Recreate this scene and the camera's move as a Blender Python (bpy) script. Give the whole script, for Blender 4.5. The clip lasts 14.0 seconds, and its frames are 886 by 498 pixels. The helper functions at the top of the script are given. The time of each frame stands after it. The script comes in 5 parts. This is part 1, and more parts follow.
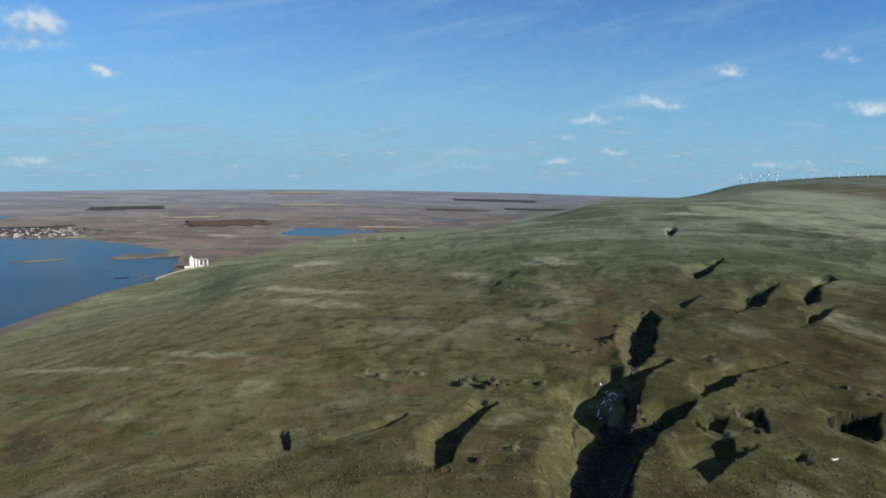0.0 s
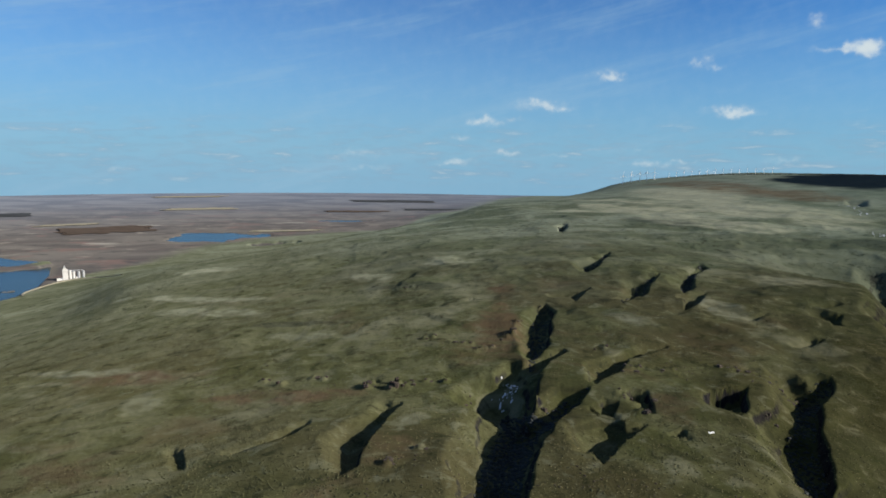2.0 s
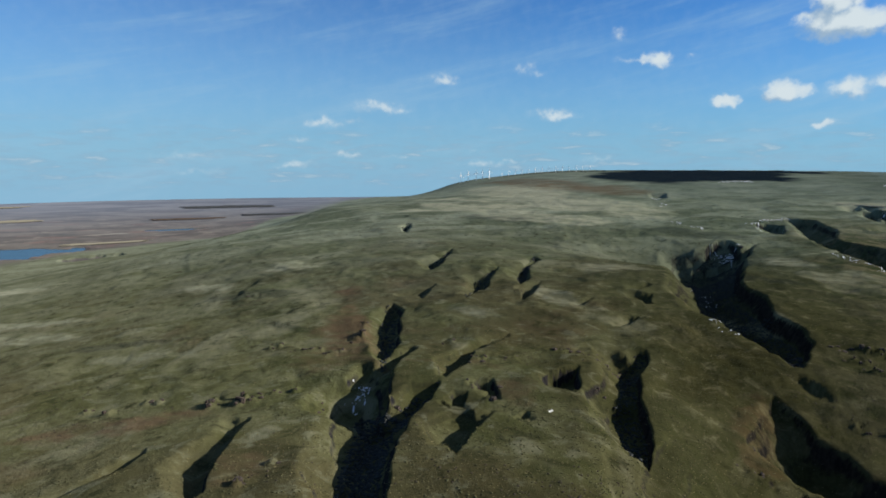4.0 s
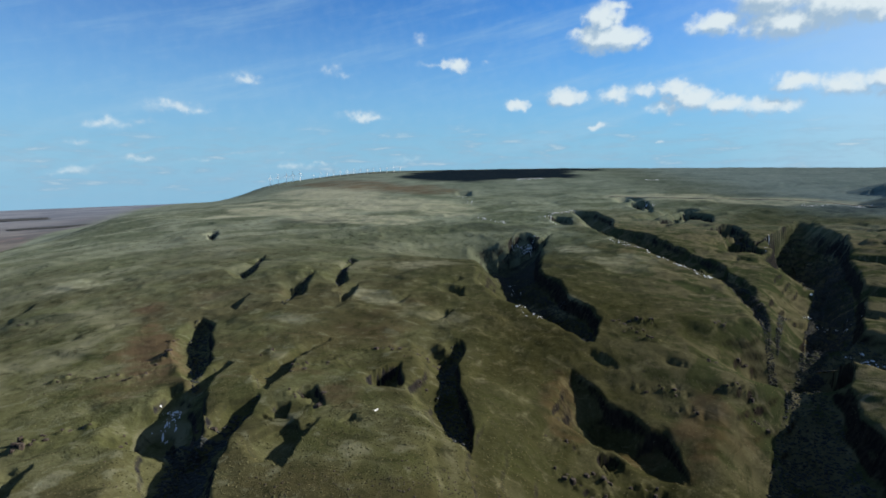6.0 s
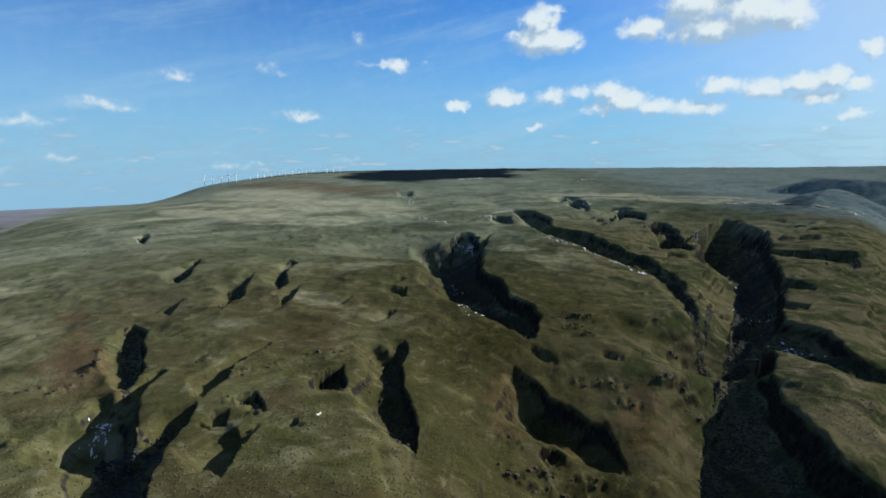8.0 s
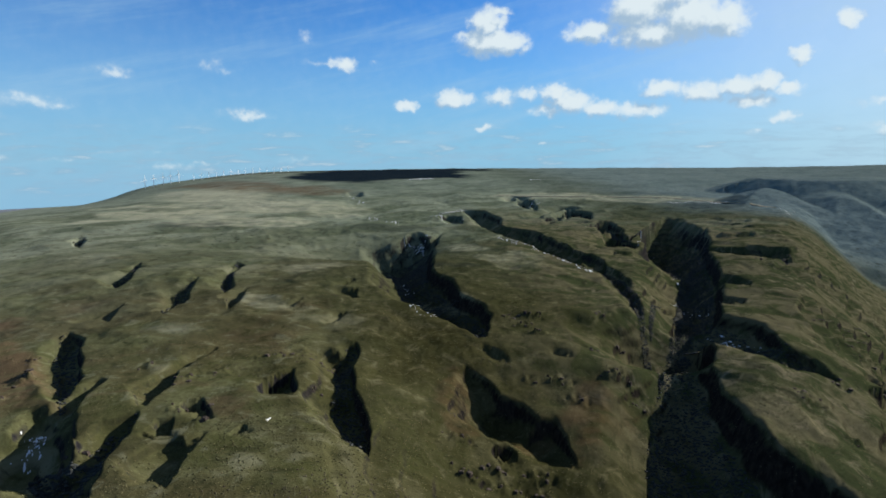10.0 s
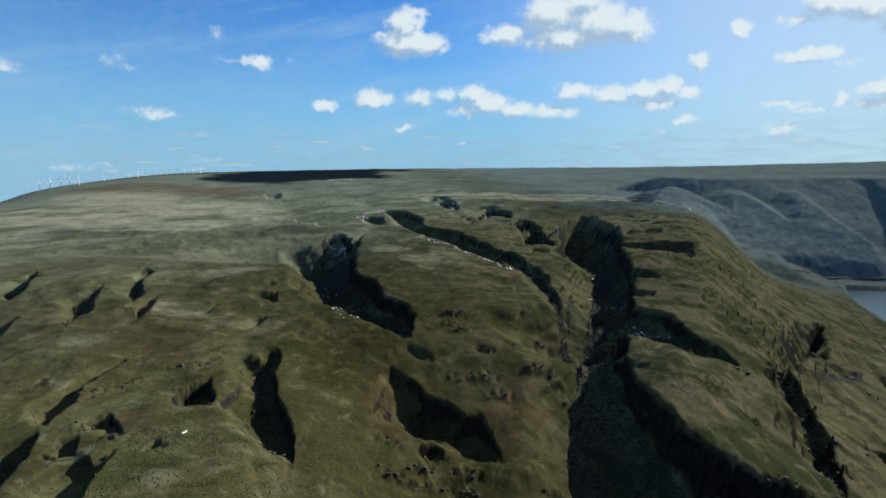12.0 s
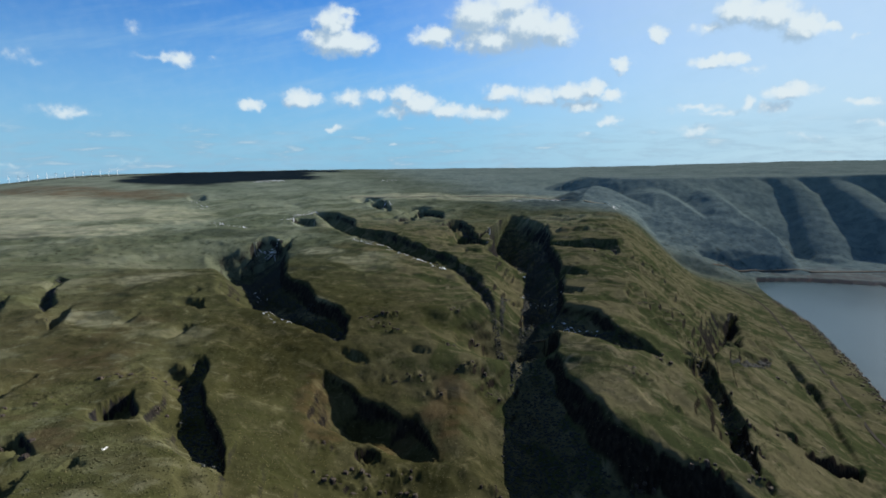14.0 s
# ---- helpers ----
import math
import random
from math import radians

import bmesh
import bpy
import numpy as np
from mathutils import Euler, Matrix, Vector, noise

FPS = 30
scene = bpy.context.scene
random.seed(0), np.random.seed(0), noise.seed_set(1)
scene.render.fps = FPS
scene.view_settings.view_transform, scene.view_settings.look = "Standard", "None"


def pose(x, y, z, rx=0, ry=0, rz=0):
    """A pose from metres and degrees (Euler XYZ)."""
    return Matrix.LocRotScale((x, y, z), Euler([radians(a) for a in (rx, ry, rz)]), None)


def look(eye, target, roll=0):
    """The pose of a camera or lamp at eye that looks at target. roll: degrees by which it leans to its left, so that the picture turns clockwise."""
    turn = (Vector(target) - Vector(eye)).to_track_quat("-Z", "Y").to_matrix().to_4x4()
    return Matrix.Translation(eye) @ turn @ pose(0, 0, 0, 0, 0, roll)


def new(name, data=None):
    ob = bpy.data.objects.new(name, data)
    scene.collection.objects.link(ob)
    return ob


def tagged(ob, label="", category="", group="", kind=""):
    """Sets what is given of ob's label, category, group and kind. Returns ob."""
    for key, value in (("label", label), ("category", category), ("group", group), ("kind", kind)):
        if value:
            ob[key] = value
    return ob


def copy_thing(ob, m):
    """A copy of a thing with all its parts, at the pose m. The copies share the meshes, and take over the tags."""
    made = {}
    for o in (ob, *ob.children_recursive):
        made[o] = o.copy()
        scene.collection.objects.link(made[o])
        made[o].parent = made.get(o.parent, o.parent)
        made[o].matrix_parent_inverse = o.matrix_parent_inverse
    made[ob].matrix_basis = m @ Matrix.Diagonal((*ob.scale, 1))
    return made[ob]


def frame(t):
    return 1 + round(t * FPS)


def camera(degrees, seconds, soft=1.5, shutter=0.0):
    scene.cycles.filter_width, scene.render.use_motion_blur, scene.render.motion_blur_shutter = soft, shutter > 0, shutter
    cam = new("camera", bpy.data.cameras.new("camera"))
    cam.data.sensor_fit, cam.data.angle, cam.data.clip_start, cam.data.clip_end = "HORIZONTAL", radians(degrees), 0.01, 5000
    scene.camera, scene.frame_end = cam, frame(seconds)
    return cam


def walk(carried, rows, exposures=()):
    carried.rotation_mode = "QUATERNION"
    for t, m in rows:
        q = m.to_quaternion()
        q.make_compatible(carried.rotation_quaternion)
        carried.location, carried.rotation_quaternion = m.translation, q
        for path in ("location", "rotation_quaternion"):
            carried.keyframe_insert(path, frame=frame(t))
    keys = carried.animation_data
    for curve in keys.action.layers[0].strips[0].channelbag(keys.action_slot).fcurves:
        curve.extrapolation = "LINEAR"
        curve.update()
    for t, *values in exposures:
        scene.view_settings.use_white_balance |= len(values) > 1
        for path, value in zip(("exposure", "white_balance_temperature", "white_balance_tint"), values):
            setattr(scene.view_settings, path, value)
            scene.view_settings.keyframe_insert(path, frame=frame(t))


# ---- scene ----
EYE = Vector((0.0, 0.0, 320.0))
TURNS = [  # seconds, yaw to the left, pitch, roll
    (0.0, 0.00, -9.12, 1.16),
    (0.5, -2.24, -9.08, 1.11),
    (1.0, -4.64, -9.02, 1.09),
    (1.5, -6.96, -8.96, 1.04),
    (2.0, -9.62, -8.87, 0.96),
    (2.5, -12.29, -8.80, 0.85),
    (2.7, -13.61, -8.77, 0.79),
    (4.8, -32.31, -8.47, -0.03),
    (5.0, -34.32, -8.45, -0.12),
    (5.5, -38.88, -8.43, -0.22),
    (6.0, -42.05, -8.43, -0.38),
    (6.5, -44.05, -8.44, -0.42),
    (7.0, -45.64, -8.43, -0.41),
    (7.5, -46.75, -8.44, -0.43),
    (8.0, -47.65, -8.45, -0.36),
    (8.2, -48.05, -8.45, -0.34),
    (10.3, -53.39, -8.46, -0.26),
    (10.5, -54.14, -8.46, -0.25),
    (11.0, -56.29, -8.47, -0.29),
    (11.5, -58.11, -8.47, -0.32),
    (12.0, -59.86, -8.47, -0.35),
    (12.5, -61.50, -8.47, -0.41),
    (13.0, -63.16, -8.47, -0.41),
    (13.5, -64.66, -8.47, -0.45),
    (14.0, -66.30, -8.45, -0.43),
]


def facing(yaw, pitch, roll):
    a, b = radians(yaw), radians(pitch)
    ahead = Vector((-math.sin(a) * math.cos(b), math.cos(a) * math.cos(b), math.sin(b)))
    return look(EYE, EYE + ahead, roll)


cam = camera(72.87, 14.0, soft=1.75)
walk(cam, [(t, facing(a, b, c)) for t, a, b, c in TURNS], [(0.0, 0.86), (2.5, 0.79), (5.0, 0.93), (7.5, 1.02), (14.0, 1.01)])

# ---- sun and sky ----
SUN_BEARING, SUN_HEIGHT = -116.0, 25.0
_a, _h = radians(SUN_BEARING), radians(SUN_HEIGHT)
SUNWARD = Vector((-math.sin(_a) * math.cos(_h), math.cos(_a) * math.cos(_h), math.sin(_h)))
world = bpy.data.worlds.new("world")
scene.world = world
world.use_nodes = True


class Nodes:
    """Short hand for a node tree."""

    def __init__(self, tree):
        self.tree = tree
        tree.nodes.clear()

    def add(self, kind, operation=None):
        n = self.tree.nodes.new(kind)
        if operation:
            n.operation = operation
        return n

    def put(self, socket, value):
        if isinstance(value, bpy.types.NodeSocket):
            self.tree.links.new(value, socket)
        elif value is not None:
            socket.default_value = value

    def math(self, op, a, b=None, c=None, clamp=False):
        n = self.add("ShaderNodeMath", op)
        n.use_clamp = clamp
        for s, v in zip(n.inputs, (a, b, c)):
            self.put(s, v)
        return n.outputs[0]

    def vec(self, op, a, b=None):
        n = self.add("ShaderNodeVectorMath", op)
        self.put(n.inputs[0], a)
        self.put(n.inputs[1], b)
        return n.outputs["Value"] if op in ("LENGTH", "DOT_PRODUCT") else n.outputs[0]

    def join(self, x, y, z=0.0):
        n = self.add("ShaderNodeCombineXYZ")
        for s, v in zip(n.inputs, (x, y, z)):
            self.put(s, v)
        return n.outputs[0]

    def noise(self, vector, scale, detail=4.0, rough=0.55, distortion=0.0, color=False):
        n = self.add("ShaderNodeTexNoise")
        self.put(n.inputs["Vector"], vector)
        for k, v in (("Scale", scale), ("Detail", detail), ("Roughness", rough), ("Distortion", distortion)):
            n.inputs[k].default_value = v
        return n.outputs["Color" if color else "Fac"]

    def step(self, value, lo, hi, a=0.0, b=1.0):
        n = self.add("ShaderNodeMapRange")
        n.interpolation_type = "SMOOTHSTEP"
        self.put(n.inputs[0], value)
        for s, v in zip(n.inputs[1:5], (lo, hi, a, b)):
            self.put(s, v)
        return n.outputs[0]

    def mix(self, fac, a, b, blend="MIX"):
        n = self.add("ShaderNodeMix")
        n.data_type, n.blend_type = "RGBA", blend
        self.put(n.inputs[0], fac)
        for s, v in zip(n.inputs[6:8], (a, b)):
            self.put(s, (*v, 1.0) if isinstance(v, tuple) and len(v) == 3 else v)
        return n.outputs[2]


CLOUDS = []


def cloud(bearing, height, half_width, half_height, thick):
    """A puff of a fair-weather cloud, in degrees."""
    CLOUDS.append((bearing, height, half_width, half_height, thick * (0.7 if bearing > -42 else 1.0)))


cloud(-65.7, 11.0, 2.33, 0.96, 0.8)
cloud(-69.9, 12.7, 2.82, 1.63, 1)
cloud(-70.9, 10.7, 3.60, 1.34, 0.9)
cloud(-74.0, 11.8, 2.79, 1.88, 1)
cloud(-76.7, 11.3, 1.90, 1.31, 0.95)
cloud(-72.7, 13.6, 2.03, 1.01, 0.9)
cloud(-57.0, 10.5, 3.03, 1.24, 1)
cloud(-56.5, 12.1, 1.61, 1.30, 0.95)
cloud(-57.7, 13.0, 1.01, 0.46, 0.7)
cloud(-59.0, 10.3, 1.43, 0.86, 0.9)
cloud(-54.7, 10.9, 1.24, 0.66, 0.6)
cloud(-49.1, 4.9, 1.16, 0.63, 0.75)
cloud(-53.3, 5.5, 1.80, 0.89, 0.9)
cloud(-56.2, 2.9, 0.87, 0.36, 0.6)
cloud(-61.5, 1.4, 0.53, 0.26, 0.4)
cloud(-57.8, 5.6, 1.75, 0.75, 0.65)
cloud(-60.2, 6.0, 1.25, 0.60, 0.6)
cloud(-62.8, 6.1, 1.47, 0.91, 0.85)
cloud(-64.3, 5.1, 2.10, 1.02, 0.85)
cloud(-66.7, 4.6, 2.00, 0.82, 0.85)
cloud(-62.0, 4.4, 2.10, 0.61, 0.5)
cloud(-69.9, 4.3, 2.73, 0.77, 0.7)
cloud(-72.0, 6.0, 1.82, 0.80, 0.75)
cloud(-75.1, 5.6, 2.15, 0.85, 0.75)
cloud(-78.1, 5.9, 2.01, 0.84, 0.8)
cloud(-80.1, 6.2, 1.33, 0.78, 0.85)
cloud(-81.6, 5.5, 1.22, 0.64, 0.75)
cloud(-79.1, 4.8, 2.00, 0.70, 0.7)
cloud(-81.7, 3.3, 1.18, 0.60, 0.65)
cloud(-79.7, 2.2, 1.00, 0.35, 0.35)
cloud(-82.5, 8.2, 0.86, 0.76, 0.85)
cloud(-85.4, 10.5, 0.92, 0.77, 0.9)
cloud(-90.1, 8.0, 2.09, 0.59, 0.85)
cloud(-91.6, 8.1, 0.94, 0.63, 0.9)
cloud(-92.9, 7.1, 1.04, 0.36, 0.5)
cloud(-91.8, 11.8, 1.89, 1.11, 1)
cloud(-94.2, 11.3, 1.81, 1.26, 1)
cloud(-96.3, 10.2, 1.62, 1.13, 1)
cloud(-98.2, 10.0, 1.04, 0.45, 0.8)
cloud(-89.7, 10.7, 1.74, 0.53, 0.6)
cloud(-100.1, 9.1, 0.64, 0.32, 0.4)
cloud(-95.8, 5.3, 2.06, 0.66, 0.85)
cloud(-94.7, 4.1, 1.02, 0.63, 0.7)
cloud(-92.8, 4.4, 0.76, 0.55, 0.65)
cloud(-88.7, 4.3, 2.70, 0.38, 0.5)
cloud(-90.9, 3.8, 2.17, 0.42, 0.45)
cloud(-88.8, 2.4, 1.71, 0.53, 0.5)
cloud(-100.8, 4.2, 1.50, 0.38, 0.7)
cloud(-101.3, 2.7, 1.24, 0.30, 0.4)
cloud(-97.3, 1.7, 2.33, 0.36, 0.3)
cloud(-34.4, 4.1, 2.67, 0.52, 0.5)
cloud(-35.0, 4.0, 1.78, 0.44, 0.7)
cloud(-43.5, 8.6, 1.20, 0.68, 0.75)
cloud(-42.2, 8.6, 2.61, 0.36, 0.35)
cloud(-40.1, 10.7, 0.92, 0.60, 0.4)
cloud(-46.0, 8.8, 0.55, 0.23, 0.3)
cloud(-24.4, 7.2, 1.64, 0.51, 0.55)
cloud(-31.8, 8.2, 0.89, 0.62, 0.5)
cloud(-33.0, 7.7, 1.20, 0.34, 0.35)
cloud(-18.5, 4.7, 2.76, 0.64, 0.6)
cloud(-20.2, 4.5, 1.81, 0.42, 0.5)
cloud(-13.3, 3.2, 1.66, 0.61, 0.6)
cloud(-16.2, 3.4, 1.45, 0.36, 0.4)
cloud(-11.1, 1.6, 1.30, 0.39, 0.45)
cloud(-10.9, -0.6, 1.88, 0.39, 0.45)
cloud(-15.5, 0.3, 1.44, 0.36, 0.5)
cloud(-20.3, 0.2, 2.01, 0.29, 0.35)
cloud(-23.5, 0.6, 1.37, 0.24, 0.3)
cloud(-27.2, 0.7, 1.15, 0.25, 0.3)
cloud(-28.4, -0.4, 3.03, 0.35, 0.55)
cloud(-30.9, -0.2, 1.50, 0.26, 0.5)
cloud(-39.1, 0.0, 1.90, 0.37, 0.4)
cloud(33.2, 9.1, 2.25, 1.21, 0.75)
cloud(34.2, 7.6, 3.28, 0.73, 0.5)
cloud(29.1, 5.9, 1.52, 0.53, 0.7)
cloud(34.5, -1.3, 2.27, 0.44, 0.55)
cloud(32.3, -1.8, 2.39, 0.40, 0.35)
cloud(18.9, -1.6, 0.77, 0.30, 0.5)
cloud(-1.2, 0.1, 3.30, 0.52, 0.35)
cloud(-2.3, -1.2, 2.77, 0.37, 0.4)
cloud(4.6, -1.5, 2.23, 0.32, 0.3)
cloud(-10.2, -0.7, 1.86, 0.31, 0.45)
cloud(-108.0, 8.0, 4.0, 1.6, 0.9)


def cloud_group():
    """A node group: bearing and height in, how thick the clouds are there out."""
    g = bpy.data.node_groups.new("cloud_field", "ShaderNodeTree")
    g.interface.new_socket("Place", in_out="INPUT", socket_type="NodeSocketVector")
    g.interface.new_socket("Thick", in_out="OUTPUT", socket_type="NodeSocketFloat")
    n = Nodes(g)
    place = n.add("NodeGroupInput").outputs[0]
    wob = n.vec("SUBTRACT", n.noise(place, 48.0, 4.0, 0.5, color=True), (0.5, 0.5, 0.5))
    fine = n.vec("MULTIPLY", wob, (0.040, 0.024, 0.0))
    p = n.vec("ADD", place, fine)
    total = None
    for b, h, w, v, thick in CLOUDS:
        d = n.vec("MULTIPLY", n.vec("SUBTRACT", p, (radians(b), radians(h), 0)), (0.82 / radians(w), 0.82 / radians(v), 0))
        f = n.math("MULTIPLY", n.math("SUBTRACT", 1.15, n.vec("LENGTH", d), clamp=True), thick)
        total = f if total is None else n.math("SMOOTH_MAX", total, f, 0.12)
    puff = n.math("SUBTRACT", n.noise(place, 62.0, 6.0, 0.52), 0.5)
    total = n.math("ADD", total, n.math("MULTIPLY", puff, n.step(total, 0.0, 0.35, 0.0, 0.75)))
    n.put(n.add("NodeGroupOutput").inputs[0], total)
    return g


def build_sky():
    n = Nodes(world.node_tree)
    sky = n.add("ShaderNodeTexSky")
    sky.sky_type, sky.sun_disc = "NISHITA", False
    sky.sun_elevation, sky.sun_rotation = radians(SUN_HEIGHT), radians(-SUN_BEARING)
    sky.altitude, sky.air_density, sky.dust_density, sky.ozone_density = 400.0, 1.0, 0.0, 5.0
    way = n.add("ShaderNodeTexCoord").outputs["Generated"]
    xyz = n.add("ShaderNodeSeparateXYZ")
    n.put(xyz.inputs[0], way)
    bearing = n.math("ARCTAN2", n.math("MULTIPLY", xyz.outputs[0], -1.0), xyz.outputs[1])
    height = n.math("ARCSINE", xyz.outputs[2])
    place = n.join(bearing, height)
    field = cloud_group()
    a, b = n.add("ShaderNodeGroup"), n.add("ShaderNodeGroup")
    a.node_tree = b.node_tree = field
    n.put(a.inputs[0], place)
    n.put(b.inputs[0], n.vec("ADD", place, (-0.012, 0.018, 0.0)))
    thick, above = a.outputs[0], b.outputs[0]
    cover = n.math("MULTIPLY", n.math("MULTIPLY", n.step(thick, 0.0, 0.5, 0.0, 0.98), n.step(thick, 0.1, 0.75, 0.45, 1.0)), n.step(height, -0.06, 0.10, 0.62, 1.0))
    billow = n.noise(place, 34.0, 4.0, 0.5)
    lit = n.step(n.math("ADD", n.math("SUBTRACT", thick, above), n.math("MULTIPLY", n.math("SUBTRACT", billow, 0.5), 0.7)), -0.30, 0.34)
    # high thin streaks and the low haze bank
    streak = n.noise(n.join(n.math("MULTIPLY", bearing, 1.2), n.math("MULTIPLY", n.math("ADD", height, n.math("MULTIPLY", bearing, 0.22)), 9.0)), 2.2, 5.0, 0.6)
    veil = n.step(streak, 0.46, 0.80, 0.0, 0.42)
    row = n.noise(n.join(n.math("MULTIPLY", bearing, 7.0), n.math("MULTIPLY", height, 38.0)), 2.3, 6.0, 0.6, 0.3)
    belt = n.math("MULTIPLY", n.step(height, 0.075, 0.02), n.step(height, -0.06, -0.03))
    bank = n.math("MULTIPLY", n.step(row, 0.40, 0.78), belt)
    air = n.mix(1.0, sky.outputs[0], (0.42, 1.05, 1.62), "MULTIPLY")
    air = n.mix(n.step(height, 0.28, -0.04, 0.0, 0.85), air, (3.7, 6.5, 9.0))
    air = n.mix(n.step(height, 0.35, 1.1), air, n.mix(1.0, air, (0.55, 0.55, 0.58), "MULTIPLY"))
    glare = n.step(n.vec("DOT_PRODUCT", way, tuple(SUNWARD)), 0.52, 1.0, 0.0, 0.75)
    air = n.mix(glare, air, (8.6, 9.6, 10.2))
    veil = n.math("ADD", veil, n.step(bearing, -0.9, 0.2, 0.0, 0.17))
    base = n.mix(veil, air, (5.2, 7.4, 9.4))
    puffs = n.mix(n.step(row, 0.56, 0.74), (3.9, 5.3, 6.9), (7.8, 8.4, 9.0))
    base = n.mix(n.math("MULTIPLY", bank, 0.62), base, puffs)
    grey = n.mix(lit, (5.0, 6.3, 7.9), (10.0, 10.3, 10.6))
    col = n.mix(cover, base, grey)
    bg = n.add("ShaderNodeBackground")
    n.put(bg.inputs["Color"], n.mix(1.0, col, (0.735, 0.81, 0.83), "MULTIPLY"))
    bg.inputs["Strength"].default_value = 0.05
    n.put(n.add("ShaderNodeOutputWorld").inputs[0], bg.outputs[0])


build_sky()
sun = new("sun", bpy.data.lights.new("sun", "SUN"))
sun.data.energy, sun.data.angle, sun.data.color = 5.0, radians(0.53), (1.0, 0.93, 0.82)
sun.matrix_world = look(SUNWARD * 900, (0, 0, 0))

# ---- materials ----
def surface(name, build, rough=0.9, metal=0.0, spec=0.3):
    m = bpy.data.materials.new(name)
    m.use_nodes = True
    n = Nodes(m.node_tree)
    bsdf = n.add("ShaderNodeBsdfPrincipled")
    bsdf.inputs["Roughness"].default_value, bsdf.inputs["Metallic"].default_value = rough, metal
    bsdf.inputs["Specular IOR Level"].default_value = spec
    color, height, strength, dist = build(n, bsdf)
    n.put(bsdf.inputs["Base Color"], (*color, 1.0) if isinstance(color, tuple) else color)
    if height is not None:
        bump = n.add("ShaderNodeBump")
        bump.inputs["Strength"].default_value, bump.inputs["Distance"].default_value = strength, dist
        n.put(bump.inputs["Height"], height)
        n.put(bsdf.inputs["Normal"], bump.outputs[0])
    n.put(n.add("ShaderNodeOutputMaterial").inputs[0], bsdf.outputs[0])
    return m


def ground_look(n, bsdf):
    pos = n.add("ShaderNodeNewGeometry")
    p = pos.outputs["Position"]
    xyz = n.add("ShaderNodeSeparateXYZ")
    n.put(xyz.inputs[0], p)
    nrm = n.add("ShaderNodeSeparateXYZ")
    n.put(nrm.inputs[0], pos.outputs["Normal"])
    z, up = xyz.outputs[2], nrm.outputs[2]
    flat = n.vec("MULTIPLY", p, (1.0, 1.0, 0.3))
    big, mid, small = n.noise(flat, 0.006, 5.0, 0.6, 0.6), n.noise(flat, 0.03, 5.0, 0.65, 0.4), n.noise(flat, 0.35, 6.0, 0.7)
    fine = n.noise(flat, 1.6, 4.0, 0.7)
    # bunch grass: olive, straw and bare reddish soil
    grass = n.mix(n.step(mid, 0.38, 0.62), (0.098, 0.098, 0.036), (0.172, 0.160, 0.074))
    grass = n.mix(n.step(big, 0.42, 0.62), grass, (0.112, 0.092, 0.042))
    grass = n.mix(n.step(n.noise(flat, 0.011, 4.0, 0.6, 1.2), 0.56, 0.72, 0.0, 0.75), grass, (0.070, 0.080, 0.028))
    grass = n.mix(n.step(n.noise(flat, 0.018, 5.0, 0.7, 1.5), 0.60, 0.74, 0.0, 0.7), grass, (0.260, 0.228, 0.130))
    grass = n.mix(n.step(small, 0.40, 0.66, 0.0, 0.42), grass, (0.050, 0.046, 0.018))
    grass = n.mix(n.step(fine, 0.52, 0.75, 0.0, 0.28), grass, (0.200, 0.172, 0.095))
    grass = n.mix(n.step(n.noise(flat, 0.009, 4.0, 0.6, 0.8), 0.57, 0.72, 0.0, 0.7), grass, (0.150, 0.098, 0.054))
    # bands along the slope where flows and thin soils alternate
    band = n.noise(n.vec("MULTIPLY", p, (0.006, 0.006, 0.085)), 1.0, 6.0, 0.62, 0.5)
    grass = n.mix(n.step(band, 0.54, 0.68, 0.0, 0.75), grass, (0.275, 0.245, 0.150))
    grass = n.mix(n.step(band, 0.46, 0.32, 0.0, 0.62), grass, (0.062, 0.054, 0.026))
    # grass paler and cooler with distance: haze painted over the uplands
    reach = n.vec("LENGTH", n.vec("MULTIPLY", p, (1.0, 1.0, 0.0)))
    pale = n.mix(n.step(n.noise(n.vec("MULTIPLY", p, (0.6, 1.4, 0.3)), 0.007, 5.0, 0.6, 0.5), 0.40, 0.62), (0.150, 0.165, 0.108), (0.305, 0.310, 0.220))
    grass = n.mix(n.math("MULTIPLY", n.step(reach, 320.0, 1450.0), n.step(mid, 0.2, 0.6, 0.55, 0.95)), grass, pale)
    # grass darkened on the breaks above the river
    run = n.add("ShaderNodeSeparateXYZ")
    n.put(run.inputs[0], p)
    edge = n.math("SUBTRACT", run.outputs[0], n.math("MULTIPLY", run.outputs[1], 1.2))
    edge = n.math("ADD", edge, n.math("MULTIPLY", n.math("SUBTRACT", big, 0.5), 500.0))
    grass = n.mix(n.math("MULTIPLY", n.step(edge, 20.0, 300.0, 0.0, 0.9), n.math("MAXIMUM", n.step(reach, 1600.0, 950.0), n.step(edge, 600.0, 1000.0, 0.0, 0.8))), grass, n.mix(n.step(mid, 0.35, 0.65), (0.028, 0.033, 0.015), (0.070, 0.075, 0.035)))
    # a darker, browner grass tone, placed by bearing and distance to fit the view
    turf = n.math("SUBTRACT", n.math("ADD", run.outputs[0], n.math("MULTIPLY", n.math("SUBTRACT", big, 0.5), 260.0)), n.math("MULTIPLY", run.outputs[1], 0.78))
    grass = n.mix(n.math("MULTIPLY", n.step(turf, -60.0, 110.0, 0.0, 0.72), n.step(reach, 1350.0, 700.0)), grass, n.mix(n.step(small, 0.38, 0.62), (0.042, 0.045, 0.021), (0.080, 0.081, 0.042)))
